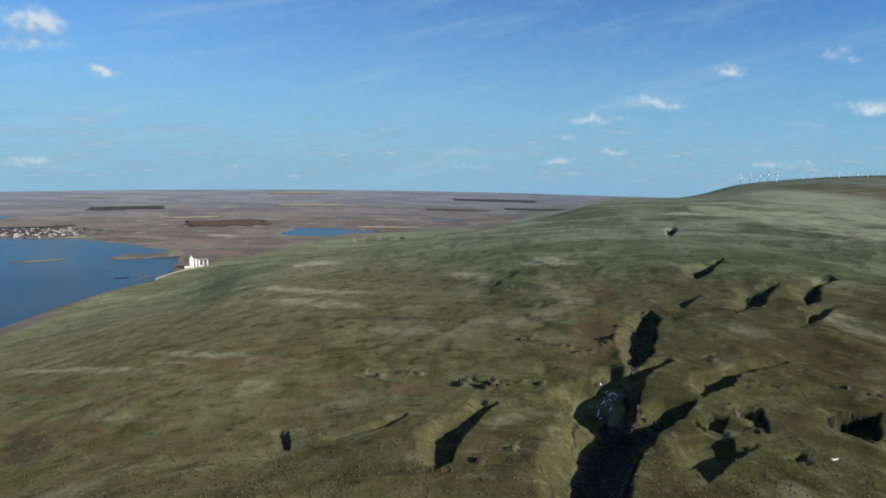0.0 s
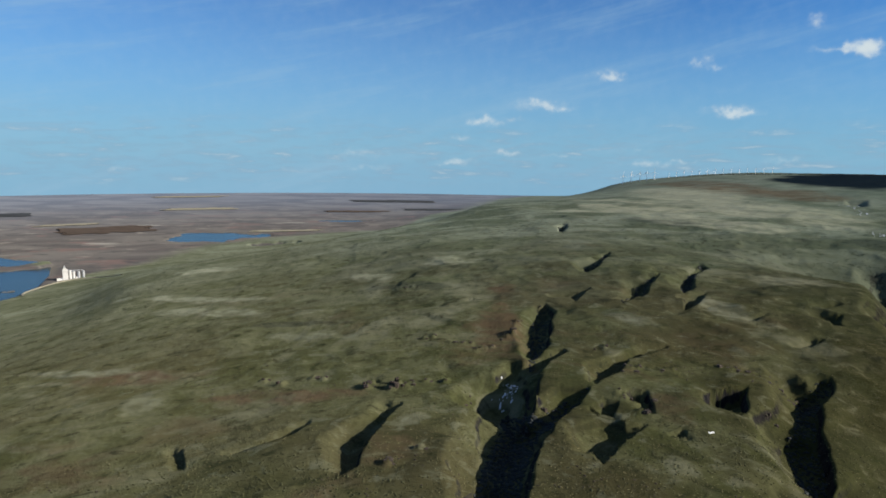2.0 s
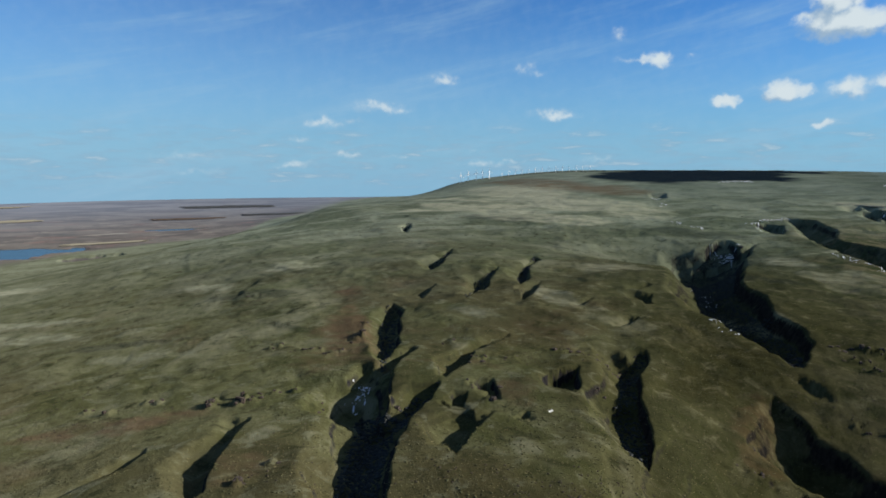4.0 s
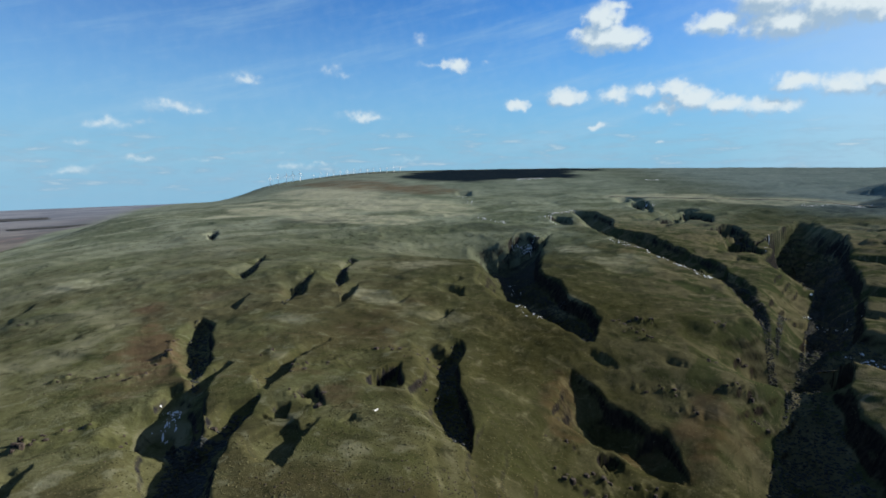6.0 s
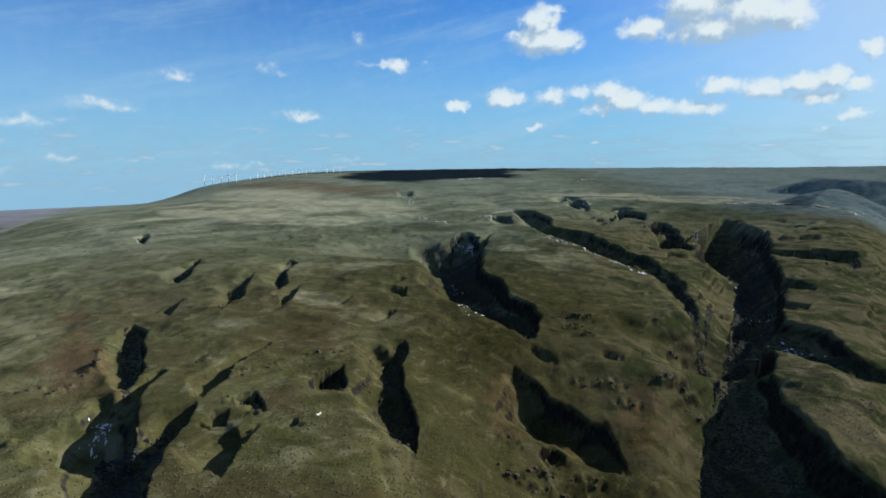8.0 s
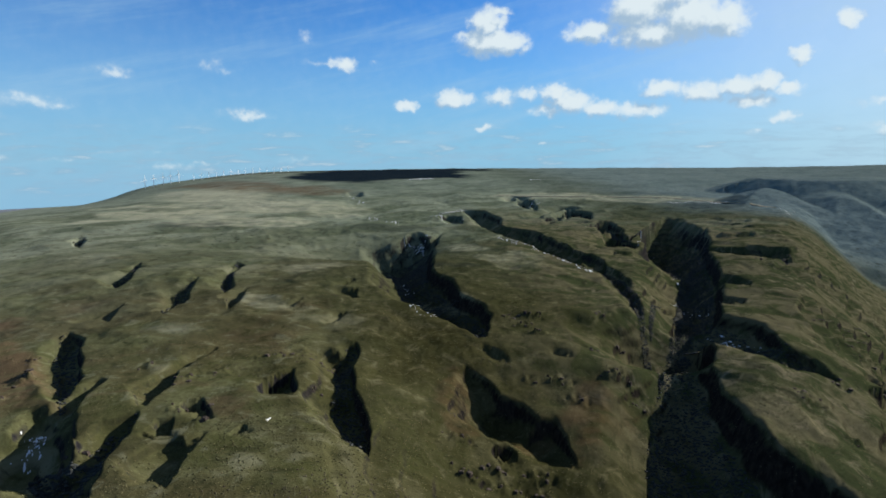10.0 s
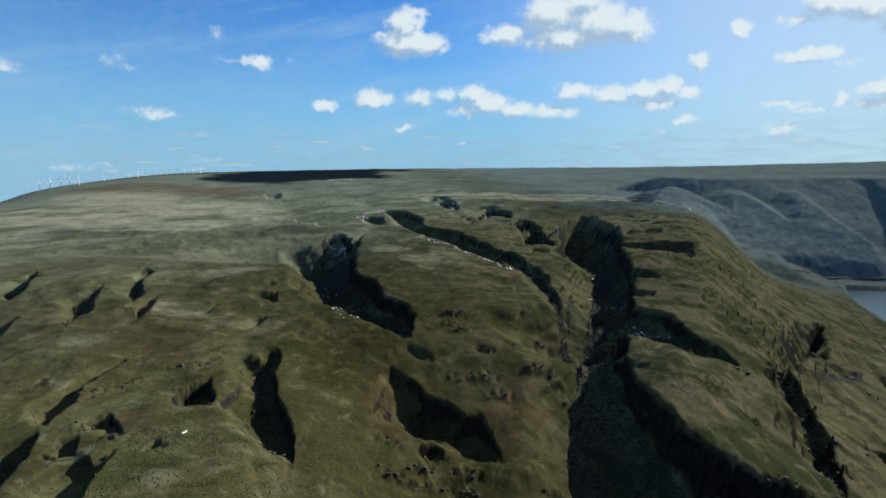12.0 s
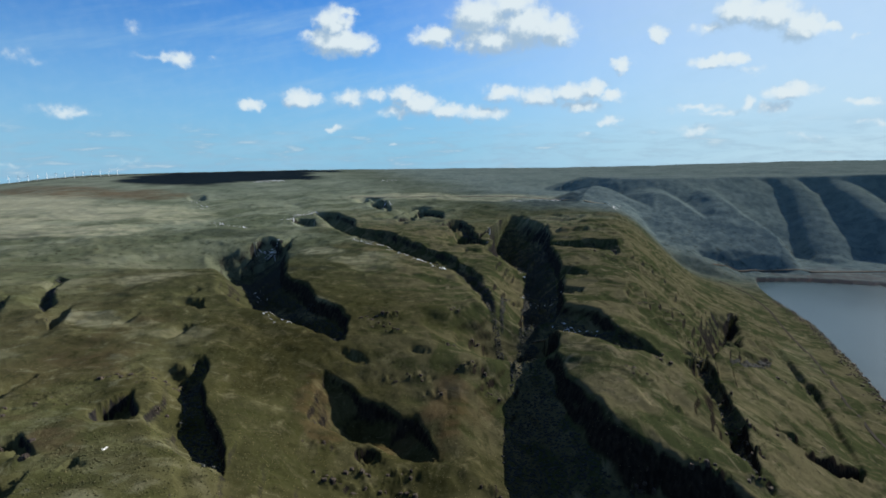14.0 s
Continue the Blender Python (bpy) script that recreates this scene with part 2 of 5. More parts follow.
    # blue-grey over the far valley sides: haze put into the colour
    haze_tint = n.mix(n.step(mid, 0.35, 0.65), (0.150, 0.196, 0.215), (0.262, 0.305, 0.300))
    grass = n.mix(n.math("MULTIPLY", n.step(reach, 1350.0, 1900.0, 0.0, 0.9), n.step(edge, 900.0, 1700.0)), grass, haze_tint)
    # grass brightened on the lake side, making up in colour for grazing sun
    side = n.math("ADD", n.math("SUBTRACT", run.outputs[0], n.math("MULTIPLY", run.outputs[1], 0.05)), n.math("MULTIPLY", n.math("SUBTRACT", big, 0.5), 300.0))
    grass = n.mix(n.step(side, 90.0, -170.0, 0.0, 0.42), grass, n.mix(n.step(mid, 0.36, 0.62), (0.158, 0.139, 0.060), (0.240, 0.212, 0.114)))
    # a second, paler step of painted haze far out on the plateau
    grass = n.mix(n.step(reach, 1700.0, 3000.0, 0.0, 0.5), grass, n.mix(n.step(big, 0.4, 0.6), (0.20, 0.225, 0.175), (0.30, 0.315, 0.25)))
    # dry tussocks and thin stony spots
    spots = n.noise(flat, 0.065, 6.0, 0.72, 0.6)
    grass = n.mix(n.math("MULTIPLY", n.step(spots, 0.53, 0.68, 0.0, 0.72), n.step(reach, 1700.0, 500.0, 0.25, 1.0)), grass, (0.235, 0.215, 0.130))
    grass = n.mix(n.math("MULTIPLY", n.step(spots, 0.47, 0.34, 0.0, 0.70), n.step(reach, 2600.0, 1500.0, 0.3, 1.0)), grass, (0.042, 0.042, 0.020))
    # straw grass, bare soil and dark scrub; the largest dark patches paint a cloud's shadow
    for kind, rgb, much in (("straw", (0.47, 0.43, 0.29), 0.85), ("soil", (0.165, 0.100, 0.058), 0.75), ("scrub_and_shade", (0.010, 0.018, 0.028), 1.0)):
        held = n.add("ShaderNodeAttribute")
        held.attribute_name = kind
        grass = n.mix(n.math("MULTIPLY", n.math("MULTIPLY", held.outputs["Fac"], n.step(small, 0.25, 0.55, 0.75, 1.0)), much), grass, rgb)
    # basalt where it is steep
    rock = n.mix(n.step(small, 0.35, 0.7), (0.021, 0.020, 0.022), (0.068, 0.056, 0.047))
    hill = n.mix(n.step(n.math("ADD", up, n.math("MULTIPLY", n.math("SUBTRACT", small, 0.5), 0.40)), 0.50, 0.74), rock, grass)
    # tint by side and distance; the cooler far tint paints in haze
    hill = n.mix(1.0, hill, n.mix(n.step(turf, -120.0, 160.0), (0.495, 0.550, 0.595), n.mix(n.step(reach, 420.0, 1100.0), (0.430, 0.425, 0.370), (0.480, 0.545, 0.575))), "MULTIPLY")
    # mottled green turf, straw and stony spots on the benches above the river
    zone = n.math("MULTIPLY", n.math("MULTIPLY", n.step(edge, 60.0, 320.0), n.step(reach, 2000.0, 1200.0)), n.step(up, 0.52, 0.76, 0.0, 0.86))
    bench = n.mix(n.step(n.noise(flat, 0.021, 5.0, 0.62, 1.0), 0.44, 0.56), (0.033, 0.041, 0.018), (0.086, 0.079, 0.045))
    bench = n.mix(n.step(n.noise(flat, 0.052, 6.0, 0.7, 0.8), 0.53, 0.68, 0.0, 0.8), bench, (0.150, 0.131, 0.084))
    bench = n.mix(n.step(n.noise(n.vec("MULTIPLY", p, (1.0, 1.0, 3.0)), 0.036, 6.0, 0.68, 1.2), 0.54, 0.68, 0.0, 0.8), bench, (0.017, 0.020, 0.012))
    bench = n.mix(n.step(fine, 0.5, 0.8, 0.0, 0.35), bench, (0.105, 0.093, 0.057))
    hill = n.mix(zone, hill, bench)
    # the plain: heath, stubble, ploughed fields
    low = n.vec("MULTIPLY", p, (0.5, 1.0, 0.0))
    patch = n.noise(low, 0.0042, 5.0, 0.6, 0.8)
    plain = n.mix(n.step(patch, 0.40, 0.60), (0.076, 0.069, 0.066), (0.110, 0.102, 0.094))
    plain = n.mix(n.step(n.noise(low, 0.011, 4.0, 0.6, 0.5), 0.55, 0.68, 0.0, 0.8), plain, (0.130, 0.090, 0.082))
    plain = n.mix(n.step(n.noise(low, 0.0065, 4.0, 0.6, 0.2), 0.62, 0.70, 0.0, 0.8), plain, (0.044, 0.050, 0.054))
    plain = n.mix(n.step(n.noise(n.vec("MULTIPLY", p, (0.35, 1.4, 0.0)), 0.008, 3.0, 0.5), 0.66, 0.72, 0.0, 0.7), plain, (0.24, 0.225, 0.20))
    tract = n.noise(n.vec("MULTIPLY", p, (0.7, 1.0, 0.0)), 0.016, 4.0, 0.55, 0.4)
    plain = n.mix(n.step(tract, 0.56, 0.66, 0.0, 0.7), plain, (0.056, 0.054, 0.054))
    plain = n.mix(n.step(tract, 0.42, 0.33, 0.0, 0.6), plain, (0.175, 0.158, 0.138))
    # towards the horizon the plain takes on blue distance haze as colour
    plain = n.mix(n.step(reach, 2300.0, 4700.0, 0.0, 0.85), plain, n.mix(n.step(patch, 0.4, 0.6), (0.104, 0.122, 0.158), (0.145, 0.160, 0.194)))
    shore = n.mix(n.step(z, 0.3, 2.2), (0.10, 0.092, 0.08), plain)
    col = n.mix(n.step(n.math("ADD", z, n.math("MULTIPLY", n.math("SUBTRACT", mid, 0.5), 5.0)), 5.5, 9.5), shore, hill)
    relief = n.math("ADD", n.math("MULTIPLY", small, 1.0), n.math("MULTIPLY", fine, 0.35))
    bsdf.inputs["Diffuse Roughness"].default_value = 0.4
    return col, relief, 0.55, 1.3


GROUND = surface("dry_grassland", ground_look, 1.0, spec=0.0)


def water_look(n, bsdf):
    p = n.add("ShaderNodeNewGeometry").outputs["Position"]
    ripple = n.noise(n.vec("MULTIPLY", p, (1.0, 0.5, 1.0)), 0.25, 5.0, 0.6)
    bsdf.inputs["IOR"].default_value = 1.33
    tone = n.noise(p, 0.004, 4.0, 0.6, 0.6)
    return n.mix(n.step(tone, 0.35, 0.65), (0.016, 0.036, 0.048), (0.026, 0.050, 0.062)), ripple, 0.15, 0.4


WATER = surface("lake_water", water_look, 0.2, spec=0.22)


def paint(name, rgb, rough=0.6, metal=0.0, wear=0.12, scale=2.0):
    def look_of(n, bsdf):
        p = n.add("ShaderNodeTexCoord").outputs["Object"]
        f = n.step(n.noise(p, scale, 5.0, 0.65), 0.35, 0.75)
        g = n.step(n.noise(p, scale * 9, 3.0, 0.6), 0.3, 0.8, 0.0, 0.5)
        dark = tuple(c * (1 - wear * 2) for c in rgb)
        return n.mix(g, n.mix(f, rgb, dark), tuple(c * (1 - wear) for c in rgb)), None, 0, 0
    return surface(name, look_of, rough, metal, 0.4 if rough < 0.9 else 0.0)


CONCRETE = paint("pale_concrete", (0.50, 0.49, 0.47), 0.85, wear=0.1, scale=0.15)
STEEL = paint("galvanised_steel", (0.42, 0.43, 0.44), 0.45, 0.3, scale=0.4)
WHITE = paint("white_tower_paint", (0.80, 0.80, 0.79), 0.5, wear=0.04, scale=0.1)
ROOFING = paint("grey_roofing", (0.30, 0.28, 0.27), 0.8, wear=0.15, scale=0.5)
SIDING = paint("pale_siding", (0.68, 0.66, 0.62), 0.75, wear=0.12, scale=0.5)
SNOW = paint("old_snow", (0.50, 0.53, 0.58), 0.7, wear=0.10, scale=0.6)
GRAVEL = paint("gravel_track", (0.10, 0.09, 0.075), 0.95, wear=0.18, scale=0.3)
PLOUGHED = paint("ploughed_soil", (0.092, 0.070, 0.056), 0.95, wear=0.15, scale=0.02)
STUBBLE = paint("pale_stubble", (0.27, 0.245, 0.18), 0.95, wear=0.12, scale=0.02)
TRACK = paint("worn_track", (0.045, 0.042, 0.036), 1.0, wear=0.18, scale=0.3)
PLASTER = paint("weathered_plaster", (0.20, 0.195, 0.19), 0.85, wear=0.15, scale=0.4)
SCRUB = paint("dark_scrub", (0.060, 0.064, 0.068), 0.95, wear=0.2, scale=0.01)


def basalt_look(n, bsdf):
    p = n.add("ShaderNodeNewGeometry").outputs["Position"]
    tone = n.noise(p, 0.9, 6.0, 0.7)
    lichen = n.noise(p, 2.6, 4.0, 0.6)
    info = n.add("ShaderNodeObjectInfo").outputs["Random"]
    c = n.mix(n.step(tone, 0.35, 0.7), (0.022, 0.018, 0.016), (0.070, 0.054, 0.041))
    c = n.mix(n.step(lichen, 0.58, 0.72, 0.0, 0.6), c, (0.16, 0.145, 0.085))
    return n.mix(n.math("MULTIPLY", info, 0.45), c, (0.030, 0.022, 0.018)), tone, 0.8, 0.5


BASALT = surface("weathered_basalt", basalt_look, 0.92, spec=0.2)


def clump(name, low, high, pale):
    def look_of(n, bsdf):
        g = n.add("ShaderNodeNewGeometry")
        pick = g.outputs["Random Per Island"]
        tint = n.noise(g.outputs["Position"], 1.4, 3.0, 0.6)
        c = n.mix(pick, low, high)
        return n.mix(n.step(tint, 0.45, 0.75, 0.0, 0.6), c, pale), None, 0, 0
    return surface(name, look_of, 0.95, spec=0.1)


SAGE = clump("sagebrush", (0.034, 0.036, 0.017), (0.062, 0.062, 0.030), (0.085, 0.082, 0.042))
# near-black, so that shrubs made of it deepen the shade in gullies
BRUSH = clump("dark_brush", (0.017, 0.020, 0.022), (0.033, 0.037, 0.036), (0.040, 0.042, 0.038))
BUNCH = clump("bunch_grass", (0.085, 0.078, 0.034), (0.150, 0.132, 0.066), (0.18, 0.16, 0.09))
# ---- the lie of the land: height profiles by bearing, eased into each other ----
EYE_Z = 320.0
RADII = [200.0, 450.0, 800.0, 1300.0, 1900.0, 2600.0, 3500.0, 4900.0]
PROFILES = []


def profile(bearing, *heights):
    """Heights of the land at RADII along a bearing (degrees to the left of the y axis)."""
    PROFILES.append((bearing, heights))


profile(180, 170, 120, 40, 20, 40, 90, 170, 220)
profile(110, 180, 140, 80, 20, 10, 20, 60, 90)
profile(65, 190, 130, 50, -12, -12, -12, 3, 4)
profile(38, 200, 150, 80, -1, -12, -3, 3, 4)
profile(29, 200, 158, 97, 21, -9, 1, 4, 4)
profile(23.5, 200, 162, 109, 37, 1, 4, 4, 4)
profile(18, 200, 165, 125, 76, 5, 3, 4, 4)
profile(5, 205, 175, 150, 121, 30, 3, 4, 4)
profile(-6, 205, 185, 172, 158, 92, 6, 3, 4)
profile(-14, 205, 190, 182, 174, 160, 112, 12, 4)
profile(-21, 205, 195, 190, 185, 172, 152, 96, 12)
profile(-27, 205, 197, 192, 186, 182, 176, 164, 150)
profile(-38, 205, 198, 192, 186, 184, 188, 208, 234)
profile(-55, 205, 195, 186, 178, 180, 192, 216, 249)
profile(-70, 200, 190, 178, 170, 178, 195, 220, 250)
profile(-82, 195, 185, 180, 188, 180, 195, 218, 258)
profile(-90, 185, 158, 118, 66, 10, 40, 240, 276)
profile(-98, 172, 122, 66, 14, 8, 40, 244, 292)
profile(-105, 150, 95, 36, 6, 7, 40, 244, 298)
profile(-125, 120, 60, -2, -2, 6, 40, 235, 255)
PROFILES.sort()


def pchip(xs, ys, q):
    """Smooth monotone curve through (xs, ys) at q; ys may hold one column per curve."""
    xs, ys = np.asarray(xs, float), np.asarray(ys, float)
    h = np.diff(xs)
    s = np.diff(ys, axis=0) / h[:, None]
    d = np.zeros_like(ys)
    up = s[:-1] * s[1:] > 0
    d[1:-1] = np.where(up, 2 * s[:-1] * s[1:] / np.where(up, s[:-1] + s[1:], 1), 0)
    d[0], d[-1] = s[0], s[-1]
    i = np.clip(np.searchsorted(xs, q) - 1, 0, len(h) - 1)
    u = np.clip((q - xs[i]) / h[i], 0, 1)[:, None]
    a, b, da, db = ys[i], ys[i + 1], d[i] * h[i][:, None], d[i + 1] * h[i][:, None]
    return (2 * u**3 - 3 * u**2 + 1) * a + (u**3 - 2 * u**2 + u) * da + (3 * u**2 - 2 * u**3) * b + (u**3 - u**2) * db


LOG_R = np.linspace(math.log(150), math.log(5000), 240)
BEARINGS = np.arange(-180, 180.01, 0.5)
_b = [p[0] for p in PROFILES]
_rows = pchip(np.log(RADII), np.array([p[1] for p in PROFILES], float).T, LOG_R)
_wrap = np.concatenate([_rows[:, -3:], _rows, _rows[:, :3]], 1)
_bw = [b - 360 for b in _b[-3:]] + _b + [b + 360 for b in _b[:3]]
LAND = pchip(_bw, _wrap.T, BEARINGS)          # bearing x radius
for _ in range(3):
    LAND[1:-1] = (LAND[:-2] + 2 * LAND[1:-1] + LAND[2:]) / 4


SPURS = []


def spur(line, half, beyond, facing_slope):
    """A ridge that runs out from the plateau: crest points, half width of its flat top, the slopes of its two flanks."""
    SPURS.append((line, half, beyond, facing_slope))


spur([(2687, 269, 245), (2798, 117, 241), (2949, -86, 239)], 230, 0.3, 0.42)
spur([(2949, -86, 239), (2984, -308, 243), (2956, -510, 250), (2898, -777, 261)], 230, 0.5, 0.62)
spur([(2799, 82, 233), (2550, 33, 219), (2330, -27, 183), (2148, -89, 149), (1994, -152, 114), (1940, -190, 68), (1880, -240, 16)], 30, 0.95, 0.27)
spur([(2587, 258, 225), (2294, 169, 204), (2079, 70, 158), (1940, -12, 112), (1900, -60, 66), (1850, -120, 16)], 28, 0.52, 0.27)
spur([(2172, 350, 223), (2031, 281, 212), (1873, 168, 168), (1788, 82, 117), (1770, 6, 52)], 26, 0.5, 0.28)
spur([(2750, -280, 243), (2600, -320, 198), (2458, -333, 150), (2275, -338, 90), (2100, -345, 26)], 36, 0.34, 0.55)
spur([(2740, -450, 247), (2560, -480, 198), (2400, -520, 148), (2230, -575, 88), (2080, -620, 26)], 36, 0.34, 0.55)
BAY = [(1735, -127), (1575, -127), (1443, -147), (1362, -170), (1263, -196), (1029, -209), (846, -209), (666, -216), (520, -300), (579, -689), (1311, -918), (1793, -414), (1782, -251)]
LAKE = [(-1565, 2039), (-1383, 2035), (-1279, 2055), (-1147, 1994), (-1042, 1960), (-941, 1888), (-863, 1859), (-785, 1763), (-734, 1633), (-693, 1486), (-687, 1378), (-727, 1301), (-762, 1151), (-772, 1013), (-770, 855), (-997, 465), (-1970, 347), (-2338, 1350), (-1881, 1881)]


def shore_line(z, x, y, ring):
    """Water bed within the ring, low banks round it."""
    xs, ys = [p[0] for p in ring], [p[1] for p in ring]
    m = np.flatnonzero((x > min(xs) - 260) & (x < max(xs) + 260) & (y > min(ys) - 260) & (y < max(ys) + 260))
    px, py = x[m], y[m]
    away = near_line(px, py, ring + ring[:1], [0.0] * (len(ring) + 1))[0]
    dry = np.maximum(z[m], np.where(away < 260, np.minimum(away * 0.10, 4.0), -99))
    z[m] = np.where(inside(px, py, ring), np.minimum(z[m], -np.minimum(away * 0.15, 9.0)), dry)
    return z


def bay_and_spurs(x, y, z):
    """The river bay under the far ridges."""
    m = np.flatnonzero((x > 500) & (y < 700) & (y > -2200))
    px, py = x[m], y[m]
    high = z[m]
    shore = near_line(px, py, BAY + BAY[:1], [0.0] * (len(BAY) + 1))[0]
    foot = 3.0 + 0.33 * shore
    for line, half, beyond, facing_slope in SPURS:
        d, crest = near_line(px, py, [p[:2] for p in line], [p[2] for p in line])
        side = np.zeros(px.shape)
        best = np.full(px.shape, 1e9)
        for (ax, ay, _), (bx, by, _) in zip(line[:-1], line[1:]):
            t = np.clip(((px - ax) * (bx - ax) + (py - ay) * (by - ay)) / ((bx - ax) ** 2 + (by - ay) ** 2), 0, 1)
            q = np.hypot(px - ax - t * (bx - ax), py - ay - t * (by - ay))
            turn = (bx - ax) * (py - ay) - (by - ay) * (px - ax)
            side, best = np.where(q < best, turn, side), np.minimum(best, q)
        d = d + 26 * (fractal(px, py, 110.0, 4, 151) - 0.5) * smooth(d, 0.0, 60.0)
        flank = np.where(d > half, d - half * 0.75, d * d / (4 * half)) if half < 100 else np.maximum(d - half, 0)
        ridge = crest - np.where(side > 0, beyond, facing_slope) * flank
        high = np.maximum(high, np.minimum(ridge, foot))
    z[m] = high
    return shore_line(shore_line(z, x, y, BAY), x, y, LAKE)


# broad swells and dips of the slopes: x, y, width, rise
SWELLS = [(690, 705, 135, -36)]


def land(x, y):
    """Height of the smooth land, before gullies and roughness."""
    x, y = np.asarray(x, float), np.asarray(y, float)
    b, l = np.degrees(np.arctan2(-x, y)), np.log(np.hypot(x, y) + 1e-9)
    fb = np.clip((b + 180) / 0.5, 0, len(BEARINGS) - 1.001)
    fr = np.clip((l - LOG_R[0]) / (LOG_R[1] - LOG_R[0]), 0, len(LOG_R) - 1.001)
    i, j = fb.astype(int), fr.astype(int)
    u, w = fb - i, fr - j
    h = (LAND[i, j] * (1 - u) + LAND[i + 1, j] * u) * (1 - w) + (LAND[i, j + 1] * (1 - u) + LAND[i + 1, j + 1] * u) * w
    r = np.exp(l)
    # the front of the mesas falls away towards the viewpoint, shaped to fit the view
    h = h - 52.0 * smooth(-b, 36.0, 64.0) * (1 - smooth(-b, 84.0, 104.0)) * (1 - smooth(r, 250.0, 540.0)) * (1 - 0.5 * smooth(-b, 74.0, 82.0))
    for sx, sy, wide, rise in SWELLS:
        h = h + rise * np.exp(-((x - sx) ** 2 + (y - sy) ** 2) / wide ** 2)
    k = np.clip((r - 15.0) / 150.0, 0, 1)
    return bay_and_spurs(x, y, 188.0 + (h - 188.0) * k * k * (3 - 2 * k))


def near_line(px, py, line, values):
    """Distance of points from a polyline, and the value carried along it at the nearest place."""
    best, val = np.full(px.shape, 1e9), np.zeros(px.shape)
    for (ax, ay), (bx, by), va, vb in zip(line[:-1], line[1:], values[:-1], values[1:]):
        dx, dy = bx - ax, by - ay
        t = np.clip(((px - ax) * dx + (py - ay) * dy) / (dx * dx + dy * dy + 1e-9), 0, 1)
        d = np.hypot(px - ax - t * dx, py - ay - t * dy)
        m = d < best
        best, val = np.where(m, d, best), np.where(m, va + t * (vb - va), val)
    return best, val


def inside(px, py, ring):
    hit = np.zeros(px.shape, bool)
    for (ax, ay), (bx, by) in zip(ring, ring[1:] + ring[:1]):
        if ay != by:
            hit ^= ((ay > py) != (by > py)) & (px < (bx - ax) * (py - ay) / (by - ay) + ax)
    return hit


GULLIES = []


def gully(rim, floor, depths, run, lift):
    """A gully with a steep wall from its rim down to its floor; beyond the floor it climbs out over run times its width.
    lift: the share of the wall that stands above the land, as a swell that falls off gently behind the rim."""
    GULLIES.append((rim, floor, depths, run, lift))


gully([(1794, 987), (1425, 776)],
      [(1782, 1069), (1868, 1110)],
      [30, 36], 1.0, 0.08)  # hollow
gully([(1574, 773), (1584, 687), (1351, 594)],
      [(1390, 744), (1619, 792), (1417, 639)],
      [36, 29, 6], 1.0, 0.1)  # hollow
gully([(1765, 1771), (1430, 1423)],
      [(1726, 1798), (1627, 1684)],
      [16, 14], 1.0, 0.07)  # hollow
gully([(1062, -52), (935, -60), (773, -53)],
      [(985, -32), (826, -32), (745, -33)],
      [13, 21, 18], 0.9, 0.19)  # rib
gully([(970, -98), (833, -108), (731, -126), (616, -124), (517, -120)],
      [(963, -92), (822, -102), (711, -118), (594, -116), (517, -116)],
      [3, 7, 7, 7, 2], 0.9, 0.26)  # rib


SHADES = []
BRINKS = {}


def shade(rim, foot, bowl, run):
    """A hollow with its steep wall turned from the sun: the brink, the line that the brink's shadow reaches,
    how far its floor sinks below that shadow and how gently the sunny side climbs out."""
    SHADES.append((rim, foot, bowl, run))


shade([(1361, 545), (1214, 466), (1071, 392), (1382, 459), (1617, 499), (1342, 340), (1214, 290), (930, 217), (791, 169), (689, 144), (560, 119)],
      [(1204, 485), (1057, 398), (1171, 414), (1054, 330), (858, 240), (755, 214), (652, 187), (542, 157)], 0.3, 0.9)  # cap_canyon
shade([(570, 135), (563, 87), (510, 62), (513, 37), (500, 24)],
      [(578, 163), (486, 138), (516, 142), (523, 115), (499, 81), (493, 53), (495, 27)], 0.25, 1.2)  # terrace_canyon
shade([(615, 150), (509, 127), (451, 115), (424.5, 89.0), (400.6, 79.9), (372.7, 61.4), (341.9, 41.4), (336.7, 31.2), (336.3, 12.9), (328.1, -1.9), (333.5, -21.5), (322.7, -33.0)],
      [(659, 187), (553, 160), (416.7, 127.5), (381.3, 121.3), (332.9, 107.9), (306.5, 96.5), (292.3, 88.8), (266.1, 73.3), (254.8, 48.2), (265.3, 6.7), (253.0, -22.5)], 0.35, 0.8)  # deep_canyon
shade([(1188, 537), (1343, 572), (1380, 553), (1229, 471)],
      [(1203, 540), (1261, 531), (1101, 441), (1062, 407)], 0.3, 1.0)  # head_notch
shade([(1360, 974), (1391, 921), (1257, 787), (1119, 693), (1071, 601), (1057, 568), (863, 403), (795, 329)],
      [(1328, 953), (1175, 780), (1030, 631), (932, 513), (815, 399), (725, 314), (720, 298)], 0.3, 0.9)  # mesa_canyon
shade([(770, 323), (741, 281), (657, 229), (564, 193), (505, 164), (458, 140), (420.9, 127.6)],
      [(730, 303), (645, 244), (530, 185), (476, 157), (438, 137), (415.0, 126.2)], 0.3, 0.9)  # mesa_draw
shade([(687, 211), (581, 182), (506, 163)],
      [(682, 218), (608, 198), (526, 173)], 0.3, 1.0)  # mesa_rill
shade([(1141, 894), (1207, 915), (1194, 862)],
      [(1141, 894), (1071, 806), (1092, 788)], 0.3, 1.2)  # pond_head
shade([(1784, 1065), (1816, 1008), (1661, 911)],
      [(1755, 1038), (1638, 934), (1511, 829)], 0.3, 1.2)  # upland_hollow
